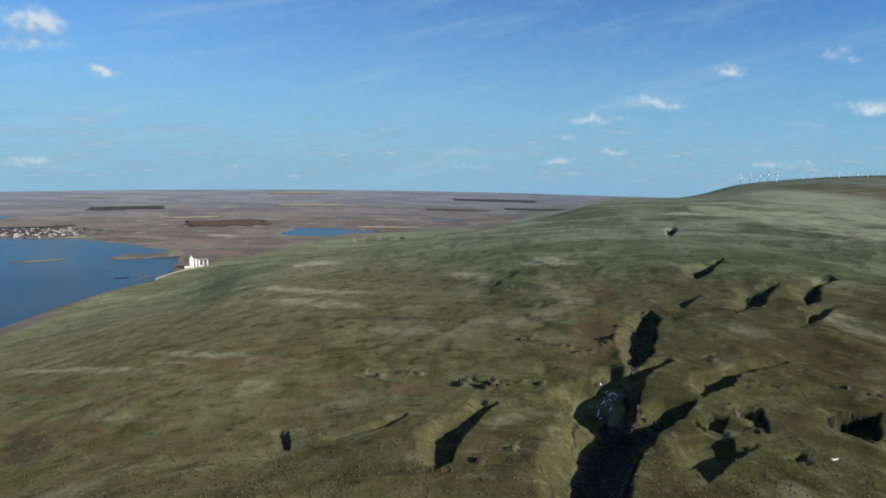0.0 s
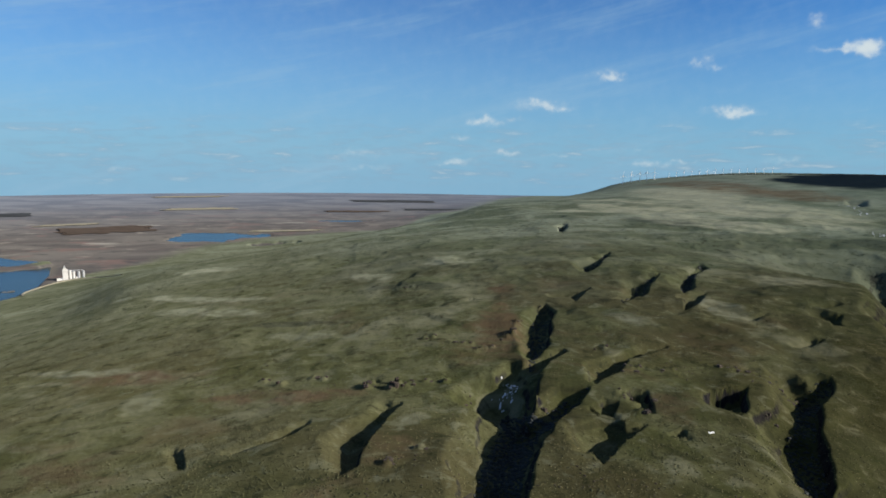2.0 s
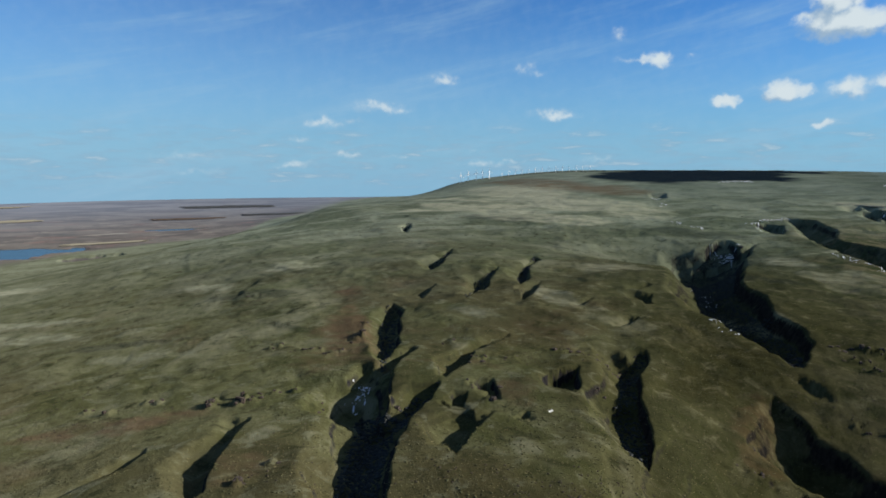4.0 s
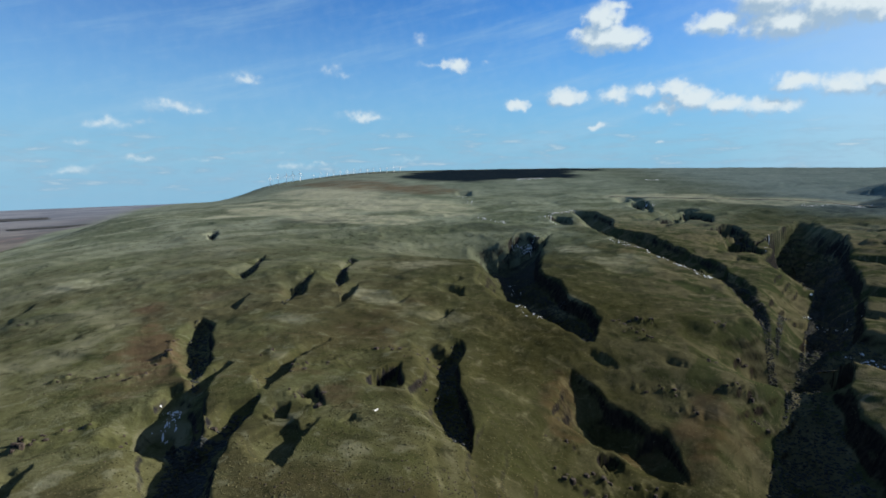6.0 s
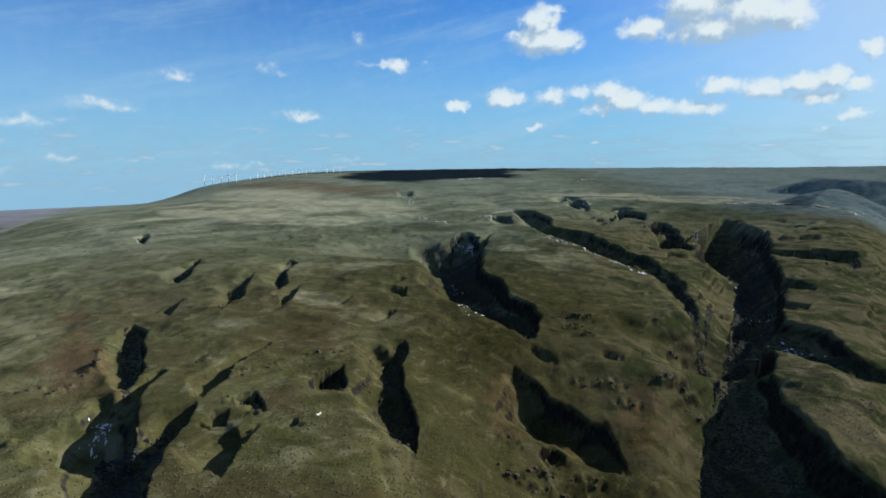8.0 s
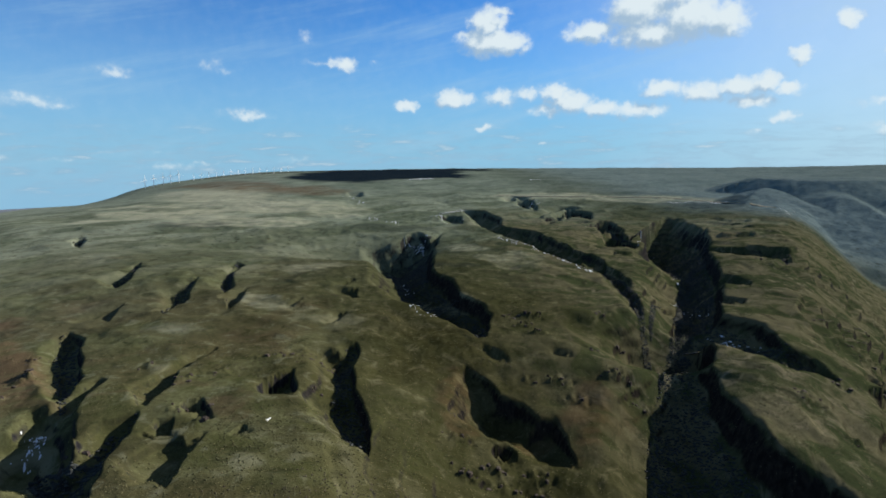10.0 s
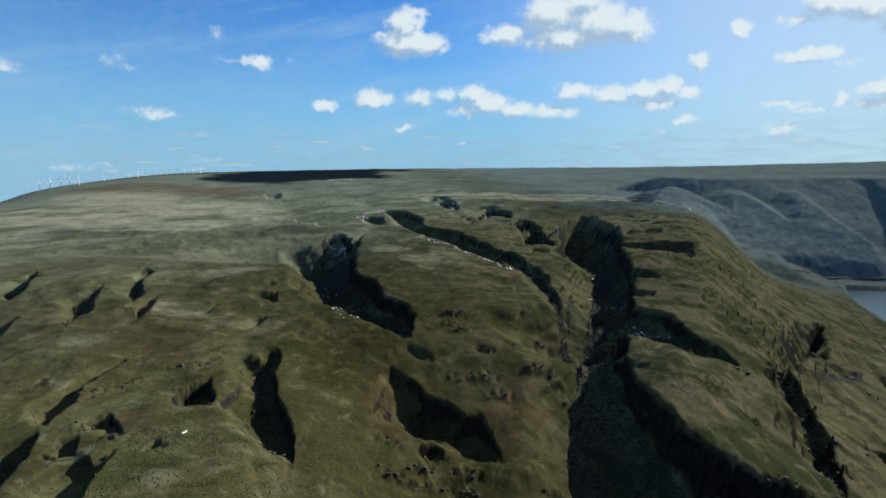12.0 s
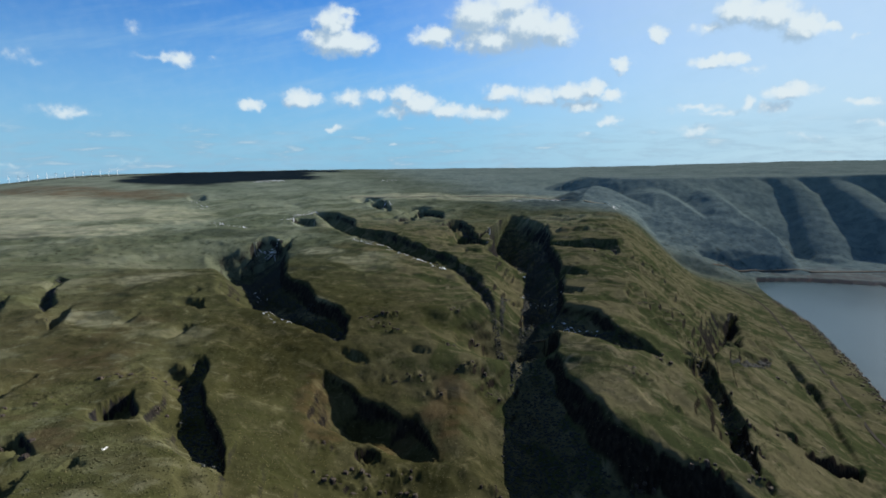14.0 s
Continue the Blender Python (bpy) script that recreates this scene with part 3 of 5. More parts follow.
shade([(1382, 733), (1458, 721), (1574, 760), (1571, 689)],
      [(1281, 678), (1302, 644), (1538, 743), (1365, 599)], 0.3, 1.2)  # upland_hollow
shade([(840, 740), (877, 750), (887, 738), (853, 685), (926, 714), (799, 632), (578, 461), (531, 395), (474, 343), (451, 302), (422, 273), (373.7, 245.2)],
      [(837, 740), (808, 718), (769, 725), (523, 472), (478, 424), (429, 356), (407, 305), (372.6, 250.6)], 0.35, 0.6)  # bowl_canyon
shade([(359.4, 242.9), (360.4, 230.5), (358.4, 218.9)],
      [(353.8, 237.0), (352.1, 225.4), (353.0, 216.6)], 0.3, 1.2)  # bowl_foot
shade([(391.3, 198.5), (394.5, 192.0), (395.8, 184.6)],
      [(388.1, 196.0), (389.1, 189.4), (390.0, 182.9)], 0.3, 1.2)  # slope_hollow
shade([(327.3, 233.3), (326.2, 220.4), (316.2, 196.9), (320.2, 181.8), (313.6, 166.2), (321.3, 158.2), (305.2, 143.7), (290.7, 131.7)],
      [(318.2, 227.2), (310.4, 216.8), (297.5, 203.8), (292.3, 196.9), (291.9, 182.7), (296.8, 169.9), (288.1, 153.9), (285.4, 131.1)], 0.35, 0.8)  # rock_canyon
shade([(264.3, 171.0), (276.8, 167.6), (275.5, 159.6)],
      [(265.6, 170.2), (260.3, 159.8), (268.4, 156.0)], 0.4, 0.8)  # rock_pit
shade([(1020, 256), (1043, 184), (1050, 140), (1013, 127)],
      [(987, 251), (998, 204), (936, 121)], 0.2, 1.4)  # cap_scarp
shade([(801, 190), (790, 165), (762, 134)],
      [(770, 186), (757, 161), (739, 132)], 0.2, 1.2)  # ledge_hollow
shade([(688, 163), (684, 145), (665, 120)],
      [(663, 160), (653, 139), (634, 117)], 0.2, 1.2)  # ledge_hollow
shade([(672, -30), (739, -56), (814, -84)],
      [(615, -30), (677, -52), (751, -77)], 0.3, 1.0)  # break_hollow
shade([(491, -58), (497, -68), (499, -79)],
      [(483, -59), (486, -67), (473, -75)], 0.3, 1.0)  # break_hollow
shade([(467, -73), (494, -94), (521, -122)],
      [(463, -76), (482, -93), (479, -113)], 0.3, 1.0)  # break_hollow
shade([(292.1, 301.8), (275.2, 282.8), (250.1, 263.3), (230.5, 240.9), (222.0, 226.2), (212.6, 212.5), (199.1, 197.5), (178.6, 179.8)],
      [(284.9, 307.2), (274.5, 297.4), (264.6, 298.9), (226.2, 254.4), (210.1, 241.2), (203.7, 229.5), (193.6, 211.9), (177.9, 190.3)], 0.4, 0.8)  # near_gully
shade([(196.6, 280.8), (208.3, 282.3), (217.7, 283.4), (221.7, 284.5), (208.4, 268.2), (197.1, 250.1)],
      [(195.0, 281.0), (195.9, 280.3), (191.1, 263.9), (193.9, 248.0)], 0.5, 0.9)  # pit_hollow
shade([(145.2, 282.5), (158.8, 282.0), (154.0, 267.1), (150.2, 256.4)],
      [(147.2, 282.3), (147.1, 275.8), (147.1, 262.1), (148.3, 254.3)], 0.4, 1.0)  # rock_hollow
shade([(121.2, 266.8), (132.0, 273.9), (136.3, 269.4)],
      [(120.4, 263.5), (120.1, 254.9), (125.4, 250.9)], 0.4, 1.0)  # rock_hollow
shade([(144.0, 231.0), (151.7, 233.6), (152.4, 230.1)],
      [(143.3, 228.5), (144.2, 224.2), (148.4, 225.1)], 0.4, 1.0)  # rock_hollow
shade([(133.7, 237.1), (121.3, 223.2), (111.7, 215.3), (106.5, 209.3), (98.2, 201.6)],
      [(133.6, 239.3), (125.1, 236.1), (119.9, 240.2), (109.2, 233.2), (98.6, 216.7)], 0.35, 1.0)  # long_hollow
shade([(181, 506), (179, 472), (161, 437), (150.0, 403.8), (140.1, 377.7), (125.2, 354.5), (112.1, 333.3)],
      [(171, 499), (165, 485), (153, 461), (136.7, 418.0), (125.5, 379.0), (112.6, 339.1)], 0.4, 0.7)  # creek_head
shade([(144.6, 354.6), (120.1, 328.8), (111.0, 317.7), (103.1, 311.5), (95.4, 291.7), (92.9, 268.8), (85.0, 250.7)],
      [(141.2, 358.8), (126.3, 353.2), (110.0, 338.3), (102.5, 342.3), (93.1, 330.8), (84.4, 319.4), (80.3, 294.7), (79.8, 281.3)], 0.35, 0.4)  # creek_fork
shade([(130.8, 288.7), (117.1, 270.1), (103.9, 255.7), (93.2, 242.0), (84.4, 230.4), (73.0, 206.6), (61.2, 178.9), (50.7, 156.2)],
      [(128.7, 288.8), (116.2, 287.1), (108.2, 278.9), (96.5, 269.6), (89.5, 265.8), (87.5, 308.5), (82.3, 300.1), (80.6, 278.2), (74.3, 269.1), (65.8, 251.4), (52.0, 213.4), (39.5, 185.3)], 0.35, 0.8)  # creek_mouth
shade([(218.8, 359.6), (196.9, 347.2), (175.9, 333.3), (164.6, 317.2), (148.7, 303.6), (133.7, 291.4)],
      [(217.3, 361.6), (196.6, 353.8), (176.7, 339.8), (150.4, 319.6), (135.8, 297.8)], 0.35, 1.0)  # creek_side
shade([(364, 765), (314, 682), (282, 633), (266, 619)],
      [(353, 755), (312, 706), (295, 694), (269, 631)], 0.35, 1.1)  # hollow
shade([(241, 550), (221, 522), (208, 506)],
      [(237, 550), (220, 540), (206, 532), (211, 526)], 0.35, 1.1)  # hollow
shade([(343, 595), (311, 557), (288, 521), (266, 499), (236, 469)],
      [(330, 586), (310, 574), (303, 573), (284, 540), (247, 492)], 0.35, 1.1)  # hollow
shade([(431, 641), (387, 596), (341, 530), (317, 508)],
      [(439, 672), (394, 619), (374, 593), (349, 566), (332, 536)], 0.35, 1.1)  # hollow
shade([(350, 516), (303, 461), (281, 447)],
      [(346, 518), (315, 491), (302, 482)], 0.35, 1.1)  # hollow
shade([(344, 425), (324, 412)],
      [(341, 427), (320, 417)], 0.3, 1.2)  # dimple
shade([(444, 458), (411, 445)],
      [(437, 462), (416, 454)], 0.3, 1.2)  # dimple
shade([(417, 429), (392, 404), (375, 396)],
      [(408, 428), (402, 431), (388, 412)], 0.3, 1.2)  # dimple
shade([(339, 363), (321, 353)],
      [(332, 365), (313, 358)], 0.3, 1.2)  # dimple
shade([(457, 1155), (385, 1005)],
      [(446, 1162), (410, 1101)], 0.3, 1.2)  # dimple
shade([(-72.1, 269.7), (-67.1, 253.0), (-65.3, 243.0)],
      [(-76.1, 269.3), (-72.0, 257.3), (-68.9, 248.7)], 0.35, 1.0)  # near_notch
shade([(-14.6, 283.3), (-25.3, 264.8), (-35.1, 260.0), (-48.8, 252.2)],
      [(-17.1, 283.9), (-28.5, 270.7), (-35.0, 263.7), (-49.9, 256.9)], 0.3, 1.2)  # near_slit
shade([(30.4, 300.4), (19.8, 271.5), (11.3, 250.2), (6.4, 231.5), (5.2, 221.6), (-1.4, 212.2)],
      [(21.1, 300.5), (17.0, 284.5), (4.8, 265.3), (-1.2, 254.0), (-1.7, 230.0), (-2.3, 218.1)], 0.35, 0.9)  # near_gash
shade([(585, -9), (551, -14), (509, -23), (472, -26), (455, -34), (409.7, -37.0), (350.6, -35.6)],
      [(545, 4), (558, -2), (510, -12), (470, -18), (443.3, -23.1), (412.4, -25.7), (374.9, -27.8)], 0.4, 1.0)  # river_ravine
shade([(1126, -61), (930, -48), (712, -27), (603, -14)],
      [(1051, -43), (827, -26), (665, -11), (559, 4)], 0.4, 1.0)  # river_ravine


def rolling(x, y, z):
    """Swells of the open slopes, and ribs and rills worn into them."""
    hill = smooth(z, 8.0, 70.0)
    r = np.hypot(x, y)
    open_ground = 1 - 0.65 * smooth(r, 450.0, 1000.0) * (1 - smooth(x - 0.9 * y, 120.0, 480.0))
    calm = 1 - 0.8 * (1 - smooth(x - 0.05 * y, -150.0, 60.0))
    z = z + hill * (0.35 + 0.65 * calm) * (fractal(x, y, 170.0, 3, 5) - 0.5) * 15.0 * (1 - 0.4 * smooth(r, 2200.0, 4200.0))
    rib = 1 - abs(2 * fractal(x, y, 55.0, 4, 41) - 1)
    return z + hill * calm * (rib - 0.75) * 5.0 * smooth(fractal(x, y, 240.0, 2, 47), 0.36, 0.60) * open_ground * (1 - 0.6 * smooth(r, 1500.0, 3500.0))


def sunward(px, py, line, values, way):
    """Distance from points to a line, straight along a level way, and the value carried there."""
    best, val = np.full(px.shape, 1e9), np.zeros(px.shape)
    for (ax, ay), (bx, by), va, vb in zip(line[:-1], line[1:], values[:-1], values[1:]):
        ex, ey = bx - ax, by - ay
        den = way[0] * ey - way[1] * ex
        if abs(den) < 1e-9:
            continue
        s = ((ax - px) * ey - (ay - py) * ex) / den
        w = ((ax - px) * way[1] - (ay - py) * way[0]) / den
        m = (s >= 0) & (w >= 0) & (w <= 1) & (s < best)
        best, val = np.where(m, s, best), np.where(m, va + w * (vb - va), val)
    return best, val


def hollows(x, y, z):
    """Sink the hollows of SHADES into the ground."""
    a = radians(SUN_BEARING)
    way, fall = (-math.sin(a), math.cos(a)), math.tan(radians(SUN_HEIGHT))
    done = z.copy()
    for k, (rim, foot, bowl, run) in enumerate(SHADES):
        ring = rim + foot[::-1]
        xs, ys = np.array([p[0] for p in ring], float), np.array([p[1] for p in ring], float)
        if k not in BRINKS:
            tops = base_height(xs[:len(rim)], ys[:len(rim)]).tolist()
            fx, fy = np.array([p[0] for p in foot], float), np.array([p[1] for p in foot], float)
            d, zr = sunward(fx, fy, rim, tops, way)
            depths = np.where(d > 1e8, 1.5, np.clip(base_height(fx, fy) - (zr - fall * d), 0, 90))
            depths[0], depths[-1] = min(depths[0], 3.0), min(depths[-1], 3.0)
            BRINKS[k] = tops, depths
        tops, depths = BRINKS[k]
        reach = depths.max() * run * 2.2 + 12
        m = np.flatnonzero((x > xs.min() - reach) & (x < xs.max() + reach) & (y > ys.min() - reach) & (y < ys.max() + reach))
        if not len(m):
            continue
        px, py = x[m], y[m]
        far = math.hypot(xs.mean(), ys.mean())
        grain = 6 + far * 0.02
        jag = 0.6 + far * 0.004
        px = px + jag * 2 * (fractal(px, py, grain, 4, 71) - 0.5)
        py = py + jag * 2 * (fractal(px, py, grain, 4, 75) - 0.5)
        within = inside(px, py, ring)
        dr, zr = sunward(px, py, rim, tops, way)
        near = near_line(px, py, rim, tops)[0]
        off = dr > 1e8
        dr = np.where(off, near, dr)
        df, dep = near_line(px, py, foot, depths.tolist())
        span = dr + df + 1e-6
        s = np.minimum(dr, near) / (np.minimum(dr, near) + df + 1e-6)
        sink = (bowl * np.minimum(span, 140.0) * 0.6 + np.minimum(span * 0.07, 2.2)) * smooth(s, 0.0, 0.22) * (1 - 0.85 * smooth(s, 0.7, 1.0))
        floor = np.where(off, z[m], np.minimum(z[m], zr - fall * dr)) - sink
        side = smooth((near - df) / (near + df + 1e-6), 0.0, 0.5)
        bank = z[m] - dep * side * (1 - smooth(df, 0.0, dep * run * 2.0 + 2.0)) - 0.3 * (1 - smooth(df, 0.0, 4.0))
        beyond = (~within) & (df < near)
        done[m] = np.minimum(done[m], np.where(within, floor, np.where(beyond, bank, z[m])))
    return done


def base_height(x, y):
    return rolling(x, y, land(x, y))


def carve(x, y, z):
    cut, swell = np.zeros(x.shape), np.zeros(x.shape)
    for rim, floor, depths, run, lift in GULLIES:
        ring = rim + floor[::-1]
        wide = max(depths) * 1.8
        reach = wide * max(run, 2.6 * lift + 0.3) + 12
        xs, ys = [p[0] for p in ring], [p[1] for p in ring]
        m = np.flatnonzero((x > min(xs) - reach) & (x < max(xs) + reach) & (y > min(ys) - reach) & (y < max(ys) + reach))
        if not len(m):
            continue
        px, py = x[m], y[m]
        # ragged edges
        jag = min(wide * 0.16, 20.0)
        wx, wy = fractal(px, py, wide * 0.9 + 3, 4, 71) - 0.5, fractal(px, py, wide * 0.9 + 3, 4, 75) - 0.5
        px, py = px + jag * wx * 2, py + jag * wy * 2
        dr, top = near_line(px, py, rim, depths)
        df, dep = near_line(px, py, floor, depths)
        within = inside(px, py, ring)
        s = dr / (dr + df + 1e-6)
        ends = np.minimum(near_line(px, py, [rim[0], floor[0]], [0, 0])[0], near_line(px, py, [rim[-1], floor[-1]], [0, 0])[0])
        ease = smooth(ends, 0.0, np.maximum(dep * 0.9, 1.0))
        wall = lift * top - (lift * top + (1 - lift) * dep) * smooth(s, 0.0, 0.62)
        out = -(1 - lift) * dep * (1 - smooth(df, 0.0, np.maximum(dep * 1.8 * run, 2.0)))
        back = lift * top * (1 - smooth(dr, 0.0, np.maximum(top * 4.5, 3.0)))
        h = np.where(within, wall, np.where(df < dr, out, back)) * ease
        cut[m], swell[m] = np.minimum(cut[m], h), np.maximum(swell[m], h)
    return z + cut + swell


def smooth(v, lo, hi):
    u = np.clip((v - lo) / (hi - lo), 0, 1)
    return u * u * (3 - 2 * u)


def lattice(i, j, seed):
    h = (i.astype(np.int64) * 374761393 + j.astype(np.int64) * 668265263 + seed * 974634533) & 0x7FFFFFFF
    h = ((h ^ (h >> 13)) * 1274126177) & 0x7FFFFFFF
    return ((h ^ (h >> 16)) & 0xFFFFF) / 1048575.0


def value_noise(x, y, seed):
    i, j = np.floor(x), np.floor(y)
    u, w = x - i, y - j
    u, w = u * u * u * (u * (u * 6 - 15) + 10), w * w * w * (w * (w * 6 - 15) + 10)
    i, j = i.astype(np.int64), j.astype(np.int64)
    a, b, c, d = lattice(i, j, seed), lattice(i + 1, j, seed), lattice(i, j + 1, seed), lattice(i + 1, j + 1, seed)
    return (a * (1 - u) + b * u) * (1 - w) + (c * (1 - u) + d * u) * w


def fractal(x, y, size, octaves, seed):
    """Cloudy noise in 0..1, its largest swells size metres across."""
    total, amp, norm = 0.0, 1.0, 0.0
    c, s = 0.8, 0.6
    for k in range(octaves):
        total = total + amp * value_noise(x / size, y / size, seed + k)
        norm += amp
        x, y, size, amp = c * x - s * y, s * x + c * y, size * 0.5, amp * 0.5
    return total / norm


# basalt outcrops: x, y, length, height, turn
OUTCROPS = []
OUTCROPS += [
    (-50, 377, 5, 4, 80), (-38, 362, 9, 5, 75), (-19, 367, 5, 4, 85), (-12, 362, 4, 4, 85), (14, 336, 13, 6, 60), (29, 329, 13, 7, 60), (34, 326, 6, 5, 80), (48, 336, 6, 4, 80), (59, 332, 5, 3, 80), (68, 309, 9, 3, 20), (16, 220, 4, 4, 85), (31, 235, 4, 4, 70), (62, 428, 14, 3, 10), (78, 411, 12, 3, -10), (77, 631, 18, 4, 0), (9, 494, 10, 3, 0), (-284, 386, 9, 3, 10)]
OUTCROPS += [
    (227, 315, 14, 4, -35), (238, 311, 12, 3, -35), (255, 312, 12, 3, -30), (248, 289, 10, 4, -40), (262, 291, 12, 4, -40), (97, 278, 12, 8, -75), (87, 407, 16, 4, -10), (98, 391, 18, 4, 10), (120, 414, 18, 4, 30), (139, 449, 16, 3, 30), (146, 272, 16, 5, -40)]
OUTCROPS += [
    (143, 253, 10, 4, -40), (171, 362, 12, 4, 60), (167, 315, 18, 4, 10), (188, 313, 16, 3, 10), (210, 255, 9, 4, -60)]
OUTCROPS += [
    (657, 49, 24, 4, -80), (764, 24, 26, 4, -80), (809, -41, 24, 6, -70), (550, -3, 22, 7, -75), (492, -20, 24, 8, -75), (448, -33, 22, 8, -75), (402, -34, 22, 8, -75), (476, -62, 20, 5, -75), (505, -96, 22, 5, -70), (348, -33, 18, 7, -75), (254, 293, 12, 4, -40), (700, 30, 30, 4, -80)]
OUTCROPS += [
    (620, 20, 24, 4, -80)]
OUTCROPS += [
    (422, 37, 18, 4, -71), (484, 22, 13, 5, -74), (495, 57, 21, 4, -59), (403, 7, 12, 6, -65), (332, -10, 21, 7, -72), (327, 22, 18, 7, -73), (908, 151, 21, 7, -54), (698, 84, 17, 4, -51), (996, 77, 14, 7, -56), (727, -112, 16, 7, -74), (697, -81, 22, 6, -63)]
OUTCROPS += [
    (423, 256, 10, 4, -75), (417, 238, 15, 5, -38), (409, 220, 11, 6, -51), (440, 243, 16, 7, -64), (495, 202, 12, 4, -27), (476, 178, 17, 5, -40), (386, 151, 13, 6, -53), (393, 141, 18, 7, -66), (382, 129, 14, 4, -29), (344, 191, 10, 5, -42), (360, 175, 15, 6, -55), (395, 265, 11, 7, -68), (275, 199, 16, 4, -31), (252, 184, 12, 5, -44), (232, 162, 17, 6, -57), (250, 157, 13, 7, -70), (246, 147, 18, 4, -33), (265, 141, 14, 5, -46), (253, 132, 10, 6, -59), (285, 94, 15, 7, -72), (420, 181, 11, 4, -35), (347, 158, 16, 5, -48)]


def crags(x, y, z):
    """Broken rock round each outcrop: ribs and clefts that run down the slope."""
    for cx, cy, length, tall, turn in OUTCROPS:
        far = length * 1.3 + 6
        m = np.flatnonzero((abs(x - cx) < far) & (abs(y - cy) < far))
        if not len(m):
            continue
        c, s = math.cos(radians(turn)), math.sin(radians(turn))
        dx, dy = x[m] - cx, y[m] - cy
        u, w = (c * dx + s * dy) / (length * 0.75 + 2), (-s * dx + c * dy) / (length * 0.42 + 2)
        mask = 1 - smooth(np.hypot(u, w) + (fractal(x[m], y[m], 8.0, 2, 91) - 0.5) * 0.6, 0.25, 0.95)
        rock = 1 - abs(2 * fractal((c * dx + s * dy) * 1.0 + 500, (-s * dx + c * dy) * 0.45 + 900, 6.5, 3, 93) - 1)
        z[m] += mask * (rock - 0.68) * tall * 1.5
    return z


def basin(x, y, z, bearing, r, across, along, depth, seed):
    """A shallow pond bed (or, with a depth below nought, a low island) across the line of sight."""
    b = radians(bearing)
    cx, cy = -math.sin(b) * r, math.cos(b) * r
    m = np.flatnonzero((abs(x - cx) < 1.6 * max(across, along)) & (abs(y - cy) < 1.6 * max(across, along)))
    if len(m):
        dx, dy = x[m] - cx, y[m] - cy
        u = (dx * math.cos(b) + dy * math.sin(b)) / across
        w = (-dx * math.sin(b) + dy * math.cos(b)) / along
        d = np.hypot(u, w) + (fractal(x[m], y[m], across * 0.5, 4, seed) - 0.5) * 0.9
        z[m] -= depth * (1 - smooth(d, 0.72, 0.92))
    return z


def relief(x, y):
    """The finished height of the ground."""
    z = rolling(x, y, land(x, y))
    hill = smooth(z, 8.0, 70.0)
    z = carve(x, y, hollows(x, y, z))
    z = crags(x, y, z)
    calm = (1 - 0.7 * (1 - smooth(x - 0.05 * y, -150.0, 60.0))) * (1 - 0.6 * smooth(np.hypot(x, y), 1500.0, 2800.0))
    z = z + hill * calm * (fractal(x, y, 34.0, 3, 11) - 0.5) * (2.4 + 2.4 * smooth(x - 0.5 * y, 0.0, 200.0))
    # ledges where lava flows crop out
    breaks = smooth(x - 0.9 * y, 330.0, 620.0)
    flow = 9.5
    q = (z + 22 * (fractal(x, y, 150.0, 5, 61) - 0.5)) / flow
    part_up = q - np.floor(q)
    ledge = (smooth(part_up, 0.36, 0.64) - part_up) * flow
    z = z + ledge * calm * (0.24 + 0.7 * breaks) * hill * smooth(fractal(x, y, 80.0, 4, 67) + 0.06 * breaks, 0.47, 0.62) * (1 - 0.7 * smooth(np.hypot(x, y), 1200.0, 1700.0))
    z = z + hill * (fractal(x, y, 14.0, 3, 23) - 0.5) * (1.5 + 1.2 * smooth(x - 0.5 * y, 0.0, 200.0))
    z = z + (1 - hill) * np.where(z > 1.0, 1, 0) * (fractal(x, y, 220.0, 3, 31) - 0.5) * 1.5
    for row in PONDS:
        z = basin(x, y, z, *row)
    return z


# bearing, distance, half width, half depth, depth, seed
PONDS = [
    (11.2, 2400, 190, 170, 9, 3), (6.2, 2110, 95, 75, 9, 4), (0.0, 2900, 150, 45, 7, 6),
    (37.5, 3270, 120, 70, 7, 12),
    (26.5, 1960, 150, 45, -12, 8), (34.5, 1990, 85, 16, -13, 9), (28.3, 1640, 60, 14, -9, 10),
]


PATCHES = []


def patch(kind, x, y, ax, ay, bx, by):
    """A stand of one cover: its middle and its two half axes."""
    PATCHES.append((kind, x, y, ax, ay, bx, by))


patch("straw", 1473, 2453, 209, -151, 199, 333)
patch("straw", 865, 1538, 259, 23, 48, 87)
patch("straw", 755, 1688, 95, -1, 52, 118)
patch("straw", 37, 751, 31, -30, 1, 31)
patch("straw", -38, 590, 18, -9, -2, 23)
patch("straw", -329, 499, 101, -64, -12, 18)
patch("straw", -212, 447, 25, -15, -3, 6)
patch("straw", -233, 1084, 72, -45, -8, 37)
patch("straw", 147, 788, 41, -21, 6, 35)
patch("straw", -115, 352, 11, 0, -10, 33)
patch("straw", 33, 272, 12, 5, 1, 7)
patch("straw", -166, 308, 24, -11, -5, 10)
patch("straw", 773, 424, 61, -21, 40, 22)
patch("straw", 964, 588, 97, 4, 13, 8)
patch("straw", 2009, 850, 118, -395, 133, 56)
patch("straw", 1288, 2066, 13, -333, 166, 262)
patch("straw", 1014, 1471, 54, -179, 73, 105)
patch("straw", 561, 25, 70, -21, 16, 1)
patch("straw", 179, 213, 11, -11, 6, 8)
patch("straw", 127, 195, 5, -5, 5, 8)
patch("straw", 313, 364, 20, -19, 7, 8)
patch("straw", 222, 432, 17, -22, 7, 13)
patch("straw", 1300, 270, 120, -30, 60, 15)
patch("soil", 116, 426, 16, -7, 14, 50)
patch("soil", 158, 259, 6, -10, 7, 11)
patch("soil", 296, 166, 16, -7, 10, 6)
